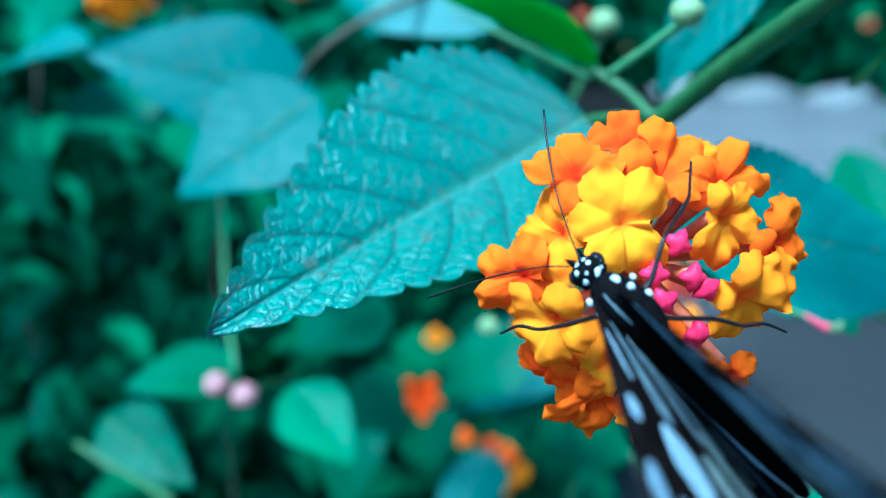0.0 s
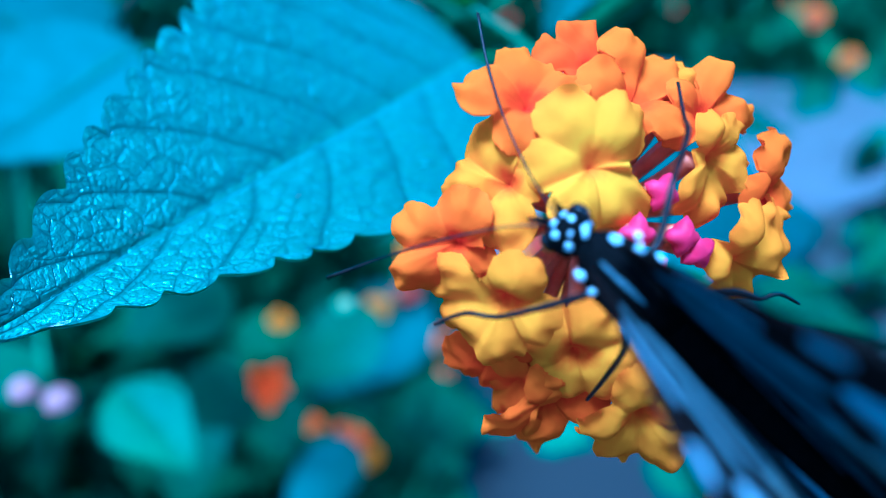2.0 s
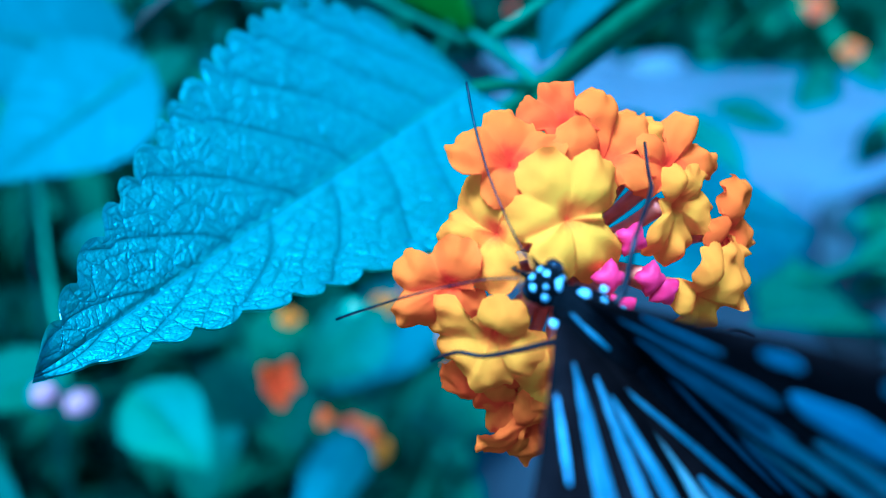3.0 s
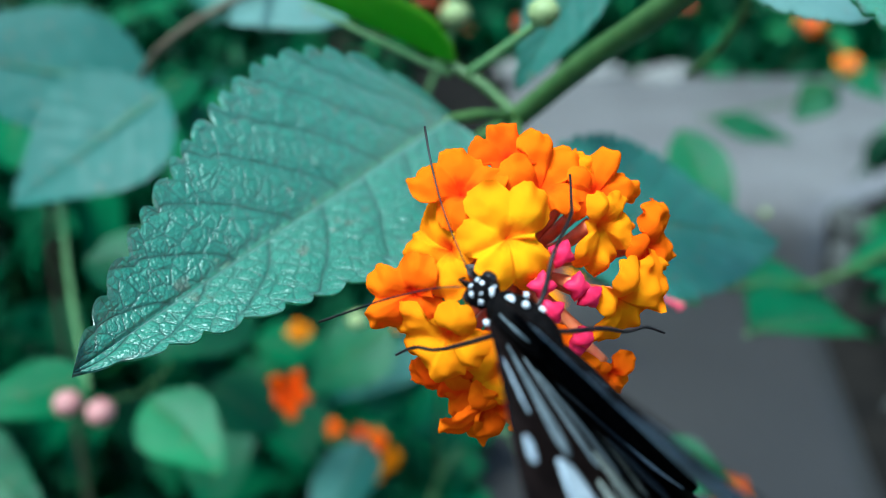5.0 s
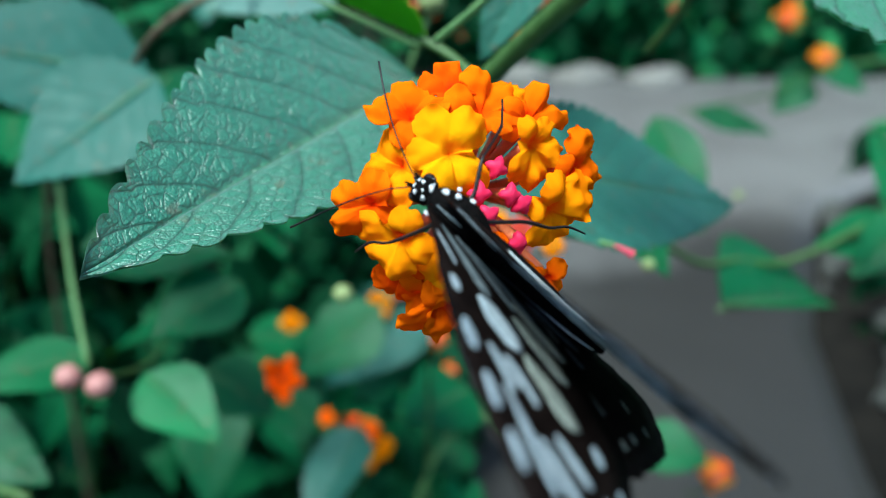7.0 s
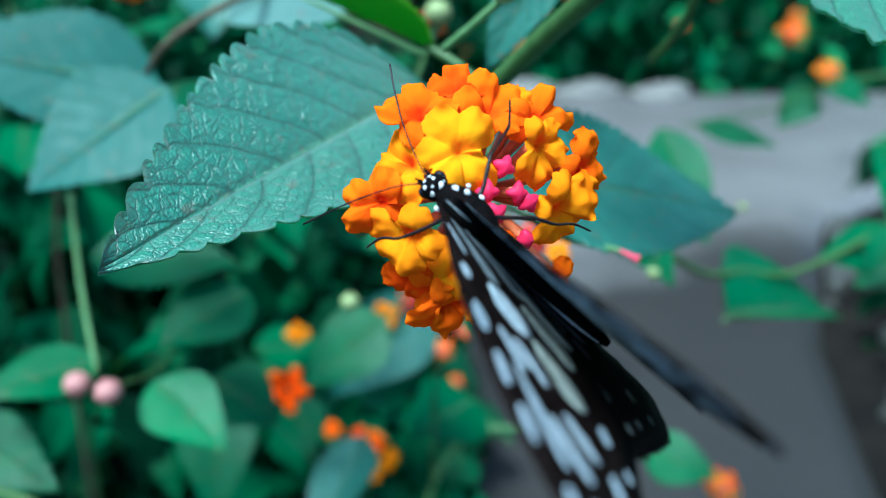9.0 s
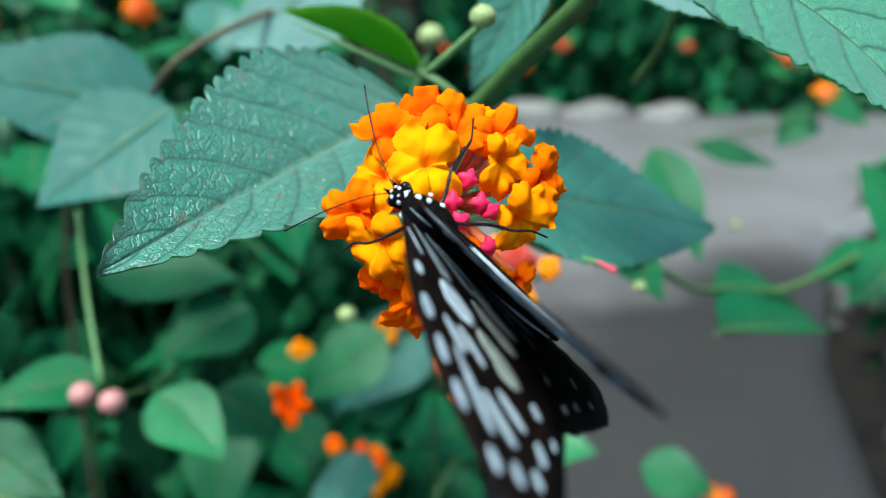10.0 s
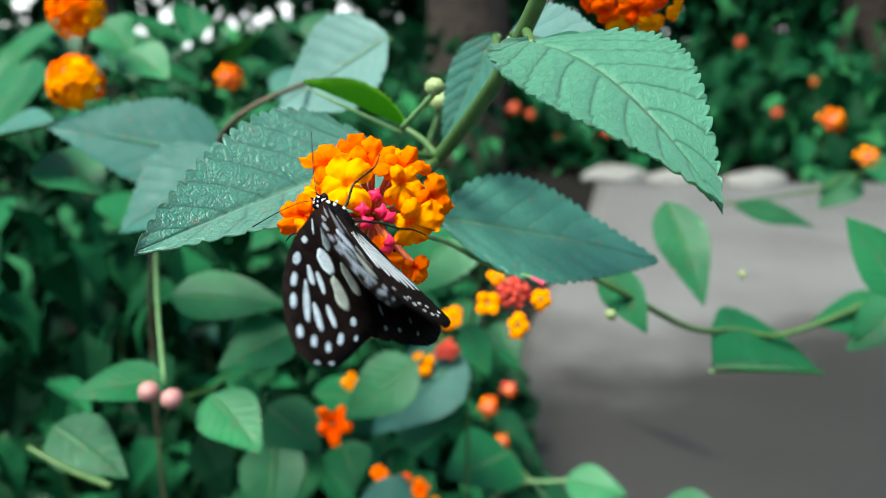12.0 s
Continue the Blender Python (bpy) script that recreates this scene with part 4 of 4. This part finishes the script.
sprig_k = thing("lantana_sprig", Vector((400, 560, 520)) * MM, "lantana sprig with small orange flowers over the path", "plant branch")
for b, t, w, f, mat, sd in [((312, 548, 529), (374, 529, 514), 30, (0, -0.5, 0.85), LEAF_DEEP, 41), ((440, 590, 545), (400, 575, 520), 36, (0, -0.6, 0.8), LEAF_DEEP, 42), ((450, 600, 560), (480, 570, 535), 40, (0, -0.6, 0.8), LEAF, 43)]:
    leaf(sprig_k, b, t, w, f, mat, False, None, "", 0.1, 0.08, sd)
stem(sprig_k, [(300, 550, 530), (400, 580, 535), (450, 600, 545), (600, 640, 500), (800, 700, 0)], [1.0, 1.2, 1.6, 3.0, 5.0], STEM)
sprig_n = thing("lantana_sprig", Vector((152, 439, 346)) * MM, "small lantana sprig low over the path", "plant branch")
leaf(sprig_n, (152, 439, 346), (192, 415, 347), 34, (0, -0.6, 0.8), LEAF_FRESH, False, None, "", 0.1, 0.08, 44)
leaf(sprig_n, (198, 362, 373), (236, 338, 364), 38, (0, -0.6, 0.8), LEAF, False, None, "", 0.1, 0.08, 45)
stem(sprig_n, [(95, 460, 372), (114, 454, 356), (141, 444, 327)], [1.0, 1.1, 1.2], STEM_PALE)
leaf(sprig_n, (114, 455, 362), (62, 409, 368), 60, (0, -0.6, 0.8), LEAF, False, None, "", 0.1, 0.08, 46)
leaf(sprig_n, (64, 313, 517), (77, 305, 490), 20, (0.3, -0.8, 0.5), LEAF_FRESH, False, None, "", 0.1, 0.08, 47)
leaf(sprig_n, (27, 393, 416), (73, 375, 439), 46, (0, -0.6, 0.8), LEAF, False, None, "", 0.1, 0.08, 48)
stem(sprig_n, [(192, 440, 340), (150, 440, 345), (90, 460, 300), (40, 520, 0)], [1.0, 1.4, 2.0, 3.0], STEM_PALE)


def flower_head(place, size, count, mix, label, face=(0, -0.7, 0.6), seed=0, open_=1.0):
    c = Vector(place) * MM
    ob = thing("lantana_flower", c, label, "flower", "lantana flower heads")
    r = random.Random(seed)
    k = size / 33.0
    f = Vector(face).normalized()
    n, i = 0, 0
    while n < count and i < 400:
        z = 1 - 2 * (i + 0.5) / (count * 1.7)
        a = i * 2.39996
        i += 1
        if z < -1:
            break
        s = math.sqrt(max(0.0, 1 - z * z))
        d = Vector((s * math.cos(a), s * math.sin(a), z))
        d = f.to_track_quat("Z", "Y") @ d
        w = mix[n % len(mix)]
        m = facing(c, d, 15.5 * k * MM * r.uniform(0.92, 1.05), r.uniform(0, 360)) @ Matrix.Diagonal((k, k, k, 1))
        part("floret", kinds[w][n % 4], None, ob, "", ob.matrix_basis.inverted() @ m)
        n += 1
    part("receptacle", ball((0, 0, 0), 11 * k * MM, (1, 1, 1), 14, 9, 0.15), TUBE, ob)
    part("stalk", tube([(0, 0, 0), tuple(-f * 0.02 * k + Vector((0, 0, -0.02 * k))), tuple(-f * 0.035 * k + Vector((0, 0.008, -0.026 * k)))], [0.0012, 0.001, 0.001], 7), STEM, ob)
    return ob


flower_head((-138, 359, 640), 30, 30, "AOAYO", "orange lantana flower head with a red middle", seed=1)
flower_head((-137, 369, 677), 31, 30, "OAOYO", "deep orange lantana flower head", seed=2)
flower_head((-113, 645, 630), 26, 14, "OAO", "orange lantana flower head among leaves", seed=3)
flower_head((96, 154, 676), 32, 30, "ROAYO", "red and orange lantana flower head behind a leaf", seed=4)
flower_head((432, 567, 565), 22, 12, "AYA", "small amber lantana flower head", seed=5)
flower_head((411, 591, 594), 24, 12, "AOA", "amber lantana flower head", seed=6)
flower_head((121, 548, 320), 16, 7, "OAO", "small orange lantana flower head beside the path", seed=10)
flower_head((105, 520, 368), 20, 8, "OAO", "small orange lantana flower head beside the path", seed=11)
flower_head((122, 522, 382), 16, 6, "CCO", "coral lantana flower head beside the path", seed=12)

flower_head((250, 355, 343), 24, 10, "OAY", "small amber lantana flower over the path", seed=13)

star_mesh = bloom_mesh("petals", [(90, 5.0), (162, 4.6), (234, 5.2), (306, 4.8), (18, 5.0)], RED, 77, 60, 8, 0.62, 0.62)


def single_floret(place, size, kind, label, face=(0, -0.9, 0.4), i=0):
    ob = thing("lantana_floret", Vector(place) * MM, label, "flower", "single lantana florets")
    m = facing((0, 0, 0), face, 0, 40 * i) @ Matrix.Diagonal((size / 10.8,) * 3 + (1,))
    part("petals", star_mesh if size > 20 else kinds[kind][i % 4], None, ob, "", m)
    f = Vector(face).normalized()
    part("tube", tube([(0, 0, 0), tuple(-f * 0.006 + Vector((0, 0, -0.001))), tuple(-f * 0.016 + Vector((0, 0.004, -0.006)))], [0.0011, 0.0009, 0.0008], 7), STEM, ob)
    return ob


single_floret((-11.3, 366.8, 434.3), 23, "R", "single red-orange lantana floret", i=1)
for i, (p, s, k) in enumerate([((-4.8, 470, 416), 19, "A"), ((66, 231, 556), 12.5, "A"), ((78, 226, 548), 12.5, "A"), ((88, 229, 558), 11, "A"), ((70, 236, 566), 9, "A"), ((44, 384, 465), 19, "A"), ((64, 390, 493), 18, "A"), ((66, 470, 405), 19, "A")]):
    single_floret(p, s, k, "single amber lantana floret", i=i)


def loose_head(place, florets, label):
    """A fading head whose few florets stand apart: offsets to the side and up, size, and kind of each."""
    c = Vector(place) * MM
    ob = thing("lantana_flower", c, label, "flower", "lantana flower heads")
    for i, (dx, dz, size, kind) in enumerate(florets):
        m = facing((dx * MM, 0, dz * MM), (0.02 * dx, -0.9, 0.4 + 0.02 * dz), 0, 47 * i) @ Matrix.Diagonal((size / 10.8,) * 3 + (1,))
        fl = part("floret", kinds[kind][i % 4], None, ob, "", m)
        inner = m.inverted() @ Vector((0, 0.02, -0.012))
        part("tube", tube([inner, inner * 0.5, (0, 0, -0.0008)], [0.0004, 0.0006, 0.0008], 6), TUBE, fl)
    part("receptacle", ball((0, 0.02, -0.012), 4 * MM, (1, 1, 1), 12, 8, 0.15), STEM, ob)
    part("stalk", tube([(0, 0.02, -0.014), (0.004, 0.03, -0.05), (0.01, 0.05, -0.12)], [0.0014, 0.0014, 0.0014], 7), STEM, ob)
    return ob


loose_head((36, 470, 320), [(-22, 20, 17, "O"), (-8, -2, 20, "O"), (10, 4, 20, "O"), (20, -14, 21, "A"), (8, -24, 19, "A"), (-2, 14, 12, "R")], "loose orange lantana head low in the bush")
coral = thing("lantana_flower", Vector((77, 236, 559)) * MM, "coral lantana bud cluster hanging below the leaf", "flower", "lantana flower heads")
coral_bud = bud_mesh("bud", 2.1 * MM, CORAL)
for i in range(14):
    a = i * 2.4
    r = 7.0 * math.sqrt((i + 0.5) / 14)
    part("bud", coral_bud, None, coral, "", pose(r * math.cos(a) * MM, (-2 + 0.05 * r * r) * MM, r * math.sin(a) * MM, 90, 0, 20 * i))
part("stalk", tube([(0, 0.001, 0), mm(-4, 8, 8), mm(-8, 14, 20)], [1.2 * MM, 0.9 * MM, 0.8 * MM], 7), STEM, coral)
far_bud = thing("closed_lantana_flower", Vector((47.2, 241.7, 638.2)) * MM, "pale green closed lantana bud on a thin stalk", "flower")
part("bud", ball((0, 0, 0), 4.4 * MM, (1, 1, 0.9), 18, 12, 0.12), BUD, far_bud)
part("stalk", tube([(0, 0, -0.003), mm(-3, 3, -12), mm(-12, 12, -40)], [1.0 * MM, 0.9 * MM, 0.9 * MM], 7), STEM_PALE, far_bud)
for x, y, z, r in [(15.1, 233.4, 543.4, 3.2), (108.4, 197.4, 561.7, 2.2), (219.6, 327.2, 537.0, 2.2)]:
    small = thing("closed_lantana_flower", Vector((x, y, z)) * MM, "small pale closed lantana bud on a thin stalk", "flower", "closed lantana flowers")
    part("bud", ball((0, 0, 0), r * MM, (1, 1, 0.9), 14, 9, 0.2), BUD, small)
    part("stalk", tube([(0, 0, -0.001), mm(2, 4, -3), mm(5, 10, -6)], [0.5 * MM, 0.4 * MM, 0.4 * MM], 6), STEM_PALE, small)
copy_thing(coral, Matrix.Translation(Vector((60, 385, 474)) * MM))

# ---- the bush round them: many leaves on woody stems ----
bush = thing("lantana_bush", (-0.12, 0.6, 0), "dense lantana bush with dark green leaves", "shrub")
leaf_kinds = []
for i, (mat, l, w) in enumerate([(LEAF, 58, 40), (LEAF_DEEP, 66, 44), (LEAF_DEEP, 50, 36), (LEAF_FRESH, 48, 36), (LEAF, 70, 46), (LEAF_PALE, 60, 42)]):
    leaf_kinds.append(mesh_of("leaf", leaf_mesh(l * MM, w * MM, 26, 12, 14, 0.0009, 0.12, 0.10, 60 + i, 0.0, 0.03), mat))
rnd = random.Random(11)
made = 0
while made < 298:
    x, y, z = rnd.uniform(-0.62, 0.2), rnd.uniform(0.36, 1.15), rnd.uniform(0.04, 0.72)
    far = (y + 0.08) / 0.63
    if x > far * (0.13 - 0.36 * (z - 0.25)) or (z > 0.60 and y < 0.55 and rnd.random() < 0.6) or (z > 0.66 and rnd.random() < 0.5):
        continue
    if x < -0.26 * y and 0.22 < (0.66 - z) / y < 0.47 and y < 1.1 and rnd.random() < 0.75:
        continue
    if -0.62 < x < -0.07 and 0.40 < z < 0.62 and y < 1.2 and rnd.random() < 0.85:
        continue
    yaw, dip = rnd.uniform(0, 360), rnd.uniform(5, 50)
    m = pose(x + 0.12, y - 0.6, z, rnd.uniform(-25, 25), dip, yaw) if rnd.random() < 0.35 else pose(x + 0.12, y - 0.6, z, rnd.uniform(-15, 15), dip, rnd.uniform(190, 350))
    k = rnd.choice([0, 0, 1, 2, 2, 3, 4, 4, 5]) if z > 0.3 else rnd.choice([0, 1, 2, 1, 3, 4])
    part("leaf", leaf_kinds[k], None, bush, "", m @ Matrix.Diagonal((rnd.uniform(0.85, 1.4),) * 3 + (1,)))
    made += 1
for i in range(6):
    x, y = rnd.uniform(-0.5, 0.02), rnd.uniform(0.45, 1.1)
    h = rnd.uniform(0.35, 0.62)
    part("stem", tube([(x + 0.12, y - 0.6, 0), (x + 0.12 + rnd.uniform(-0.05, 0.05), y - 0.6, h * 0.5), (x + 0.12 + rnd.uniform(-0.12, 0.12), y - 0.65, h)], [0.003, 0.002, 0.001], 7), STEM_BROWN if i % 2 else STEM, bush)


def leaf_cloud(name, label, count, box, keep, mats, size, seed):
    """Many small leaves joined into one mesh, within a box of the plan."""
    r = random.Random(seed)
    verts, faces, mi = [], [], []
    n = 0
    while n < count:
        p = Vector([r.uniform(a, b) for a, b in box])
        if not keep(p, r):
            continue
        l = r.uniform(*size)
        w = l * r.uniform(0.26, 0.36)
        m = Euler((r.uniform(-0.6, 0.6), r.uniform(0.0, 1.1), r.uniform(0, 6.28))).to_matrix()
        k = len(verts)
        for x, y, z in [(0, 0, 0), (0.3, 0.9, 0.12), (0.65, 0.75, 0.05), (1, 0, -0.22), (0.65, -0.75, 0.05), (0.3, -0.9, 0.12), (0.3, 0, 0), (0.65, 0, -0.06)]:
            verts.append(tuple(p + m @ Vector((x * l, y * w, z * l))))
        for f in [(0, 6, 1), (1, 6, 7, 2), (2, 7, 3), (0, 5, 6), (5, 4, 7, 6), (4, 3, 7)]:
            faces.append([k + q for q in f])
            mi.append(n % len(mats))
        n += 1
    me = bpy.data.meshes.new(name)
    me.from_pydata(verts, [], faces)
    for m in mats:
        me.materials.append(m)
    me.polygons.foreach_set("material_index", mi)
    return tagged(new(name, me), label, "foliage", kind="stuff")


def foliage(name, a, b_):
    m, t, b, out = shader(name)
    g = t.nodes.new("ShaderNodeNewGeometry")
    t.links.new(ramp(t, g.outputs["Random Per Island"], [(0.0, a), (1.0, b_)]), b.inputs["Base Color"])
    b.inputs["Roughness"].default_value = 0.6
    b.inputs["Specular IOR Level"].default_value = 0.08
    return m


# same foliage as the rest, darkened in colour for the shade inside
FAR_SHADE = foliage("foliage_shade_dark", (0.0015, 0.016, 0.006), (0.007, 0.055, 0.018))
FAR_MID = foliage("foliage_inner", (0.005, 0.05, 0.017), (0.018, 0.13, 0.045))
FAR2 = foliage("foliage_mid", (0.012, 0.10, 0.03), (0.045, 0.22, 0.07))
leaf_cloud("bush_leaves", "leaves deep in the planting with inner shade in their colour", 5200, [(-2.4, 0.5), (0.75, 3.4), (0.0, 0.72)], lambda p, r: p.x < -0.05 + 0.28 * (p.y - 0.9) - 0.3 * (p.z - 0.2) and r.random() < 1.2 - p.z and noise.noise((p.x * 1.1, p.y * 1.1, 4.0)) > -0.22 and math.hypot((p.x + 0.7) / 1.7, (p.y - 2.0) / 1.5) < 1.05, [FAR_SHADE, FAR_SHADE, FAR_SHADE, FAR_SHADE, FAR2], (0.05, 0.09), 21)
leaf_cloud("inner_leaves", "crowded leaves inside the bush, inner shade put into their green", 3600, [(-0.9, 0.25), (0.5, 1.5), (0.0, 0.6)], lambda p, r: p.x < (p.y + 0.08) / 0.63 * (0.10 - 0.36 * (p.z - 0.25)) and p.z < 0.42 + 0.2 * p.y, [FAR_SHADE, FAR_MID, FAR_SHADE], (0.04, 0.075), 27)
leaf_cloud("hedge_leaves", "leafy planting beyond the path", 5600, [(-1.5, 6.0), (3.2, 5.5), (0.0, 0.9)], lambda p, r: p.y > 3.75 - 0.16 * (p.x - 1.0) + 0.3 * p.z and r.random() < 1.1 - 0.85 * p.z and (p.x > 0.3 or p.z < 0.5) and (p.z < 0.62 or r.random() < 0.3), [FAR_SHADE, FAR_MID, FAR2], (0.06, 0.22), 22)
GAPS = [(-0.34, 0.86, 0.17, 0.26), (-1.80, 0.86, 0.50, 0.20), (-1.05, 0.92, 0.10, 0.16), (-2.55, 0.52, 0.22, 0.10), (-3.4, 1.0, 0.3, 0.2), (-0.9, 1.6, 0.5, 0.12), (-2.9, 1.7, 0.4, 0.2)]


def in_gap(p):
    return any(((p.x + 0.05 - x) / a) ** 2 + ((p.z - z) / b) ** 2 < 1 + 0.5 * noise.noise((p.x * 4, p.z * 4, 2.0)) for x, z, a, b in GAPS)


leaf_cloud("tall_leaves", "dark tall foliage behind the garden", 17000, [(-6.0, 9.0), (6.6, 8.6), (0.0, 4.5)], lambda p, r: noise.noise(p * 0.7) > -0.6 and (p.z < 2.6 or r.random() < 0.5) and not in_gap(p), [FAR_SHADE, FAR_SHADE, FAR_SHADE, FAR_SHADE, FAR_SHADE, FAR2], (0.18, 0.36), 23)
leaf_cloud("verge_leaves", "low plants beside the path", 900, [(0.75, 3.0), (0.5, 2.1), (0.0, 0.42)], lambda p, r: p.x > 0.86 + 0.62 * max(0.0, p.y - 0.9) + 0.1 * p.z and p.y < 1.1 + 0.28 * p.x and noise.noise((p.x * 1.6, p.y * 1.6, 9.0)) > -0.25, [FAR_SHADE, FAR2, FAR_SHADE], (0.05, 0.1), 24)


def stone_mesh(seed):
    bm = bmesh.new()
    bmesh.ops.create_icosphere(bm, subdivisions=3, radius=1.0)
    for v in bm.verts:
        v.co *= 1 + 0.28 * noise.noise(v.co * 1.1 + Vector((seed, 0, 0))) + 0.06 * noise.noise(v.co * 4 + Vector((0, seed, 0)))
        v.co.z *= 0.7
    return mesh_of("stone", bm, STONE)


stones = [stone_mesh(s * 3.7) for s in range(4)]
edge = [(0.55, 0.35), (0.70, 0.70), (0.87, 1.05), (1.08, 1.36), (1.30, 1.66)]
rnd = random.Random(17)
for i in range(64):
    k = rnd.uniform(0, 3.99)
    a, b = edge[int(k)], edge[int(k) + 1]
    f = k % 1.0
    s = rnd.uniform(0.012, 0.034)
    out = rnd.uniform(0.0, 0.20) + s
    ob = new("stone", stones[i % 4])
    ob.matrix_basis = pose(a[0] + (b[0] - a[0]) * f + out, a[1] + (b[1] - a[1]) * f - out * 0.5, s * 0.45, 10 * i, 7 * i, 50 * i) @ Matrix.Diagonal((s, s * 1.15, s, 1))
    tagged(ob, "dark grey pebble edging the path", "stone", "edging stones")
for i, (x, y) in enumerate([(1.12, 3.66), (1.42, 3.58), (1.72, 3.46)]):
    ob = new("kerb_stone", stones[(i + 1) % 4])
    ob.data = stones[(i + 1) % 4].copy()
    ob.data.materials[0] = KERB
    ob.matrix_basis = pose(x, y, 0.03, 0, 0, 8 * i) @ Matrix.Diagonal((0.17, 0.11, 0.075, 1))
    tagged(ob, "pale kerb stone at the far edge of the path", "kerb stone", "kerb stones")


def tree(place, radius, height, label, seed):
    ob = thing("tree", (*place, 0), label, "tree", "garden trees")
    bm = tube([(0, 0, -0.05), (0.02, 0, height * 0.25), (-0.03, 0.02, height * 0.6), (0.02, 0, height)], [radius * 1.25, radius, radius * 0.92, radius * 0.7], 22)
    for v in bm.verts:
        a = math.atan2(v.co.y, v.co.x)
        v.co.x *= 1 + 0.05 * math.sin(7 * a + v.co.z * 3)
        v.co.y *= 1 + 0.05 * math.sin(9 * a + v.co.z * 2)
    part("trunk", bm, BARK, ob)
    r = random.Random(seed)
    for i in range(5):
        a = i * 1.3 + seed
        part("limb", tube([(0, 0, height * 0.9), (math.cos(a) * 0.6, math.sin(a) * 0.6, height * 1.15), (math.cos(a) * 1.5, math.sin(a) * 1.5, height * 1.4)], [radius * 0.5, radius * 0.35, 0.03], 8), BARK, ob)
    verts, faces = [], []
    for i in range(900):
        d = Vector((r.gauss(0, 1), r.gauss(0, 1), r.gauss(0, 0.45)))
        p = Vector((0, 0, height * 1.45)) + d.normalized() * r.uniform(0.5, 2.2) * (1 + 0.3 * noise.noise(d))
        m = Euler((r.uniform(-1, 1), r.uniform(-1, 1), r.uniform(0, 6))).to_matrix()
        k = len(verts)
        l = r.uniform(0.16, 0.3)
        verts += [tuple(p + m @ Vector(q) * l) for q in [(0, 0, 0), (0.4, 0.3, 0.05), (1, 0, -0.1), (0.4, -0.3, 0.05)]]
        faces.append((k, k + 1, k + 2, k + 3))
    me = bpy.data.meshes.new("crown")
    me.from_pydata(verts, [], faces)
    me.materials.append(FAR_SHADE)
    c = new("crown", me)
    c.parent = ob
    return ob


tree((0.42, 4.1), 0.20, 3.0, "dark brown tree trunk at the end of the path", 1)
tree((3.3, 5.2), 0.24, 3.4, "dark tree behind the planting", 2)
tree((-1.9, 5.6), 0.13, 3.2, "slender dark tree behind the planting", 3)
rnd = random.Random(31)
for i in range(26):
    x = rnd.uniform(0.6, 4.2)
    y = 3.72 - 0.16 * (x - 1.0) + rnd.uniform(0.0, 0.5)
    z = rnd.uniform(0.08, 0.75)
    flower_head((x * 1000, y * 1000, z * 1000), rnd.uniform(50, 85), 9, ["CCR", "RCO", "AOA", "YAY", "CRC"][i % 5], ["coral", "red", "amber", "yellow", "coral"][i % 5] + " flower head in the far planting", seed=40 + i)


# ---- motion of the wings ----
def motions():
    wings = [(0.0, 83.6, 79.0), (0.5, 82.6, 77.0), (1.0, 82.1, 79.0), (1.5, 83.2, 80.0), (2.0, 78.0, 79.0), (2.5, 70.0, 74.0), (2.6, 55.0, 56.0), (2.7, 51.0, 62.0), (2.8, 50.0, 65.0), (3.0, 50.0, 66.0), (3.3, 45.0, 56.0),
             (3.5, 45.0, 51.5), (3.7, 46.0, 49.0), (4.3, 66.0, 68.0), (5.3, 78.0, 82.0), (5.5, 78.4, 83.0), (6.0, 80.4, 83.5), (6.5, 80.3, 84.6), (7.0, 80.0, 85.6), (9.0, 80.4, 85.6),
             (9.5, 80.5, 85.8), (10.0, 80.5, 85.8), (10.5, 80.3, 85.6), (11.0, 80.1, 85.6), (11.5, 80.2, 84.9), (12.0, 78.5, 86.5)]
    for fore, hind, side in ((left_fore, left_hind, 1), (right_fore, right_hind, -1)):
        rows = [(t, pose(0, side * 1.1 * MM, 0, side * (l if side > 0 else r), 0, 0)) for t, l, r in wings]
        walk(fore, rows)
        walk(hind, rows)

    # the flower and its guest sway a little on their stalk
    sway = [(0.0, -0.30, 0.22, 0.39), (0.5, 0.04, 0.13, 0.35), (1.0, -0.32, 0.18, 0.30), (1.5, 0.40, -0.04, 0.30), (2.0, 0.20, -0.08, 0.0), (2.5, 0.30, -0.27, -0.29), (3.0, -0.07, 0.0, -0.05), (3.5, 0.0, 0.0, 0.0), (12.0, 0.0, 0.0, 0.0)]
    for ob in (main_head, butterfly):
        rest = ob.matrix_basis.copy()
        walk(ob, [(t, Matrix.Translation(Vector((x, y, z)) * MM) @ rest) for t, x, y, z in sway])


motions()
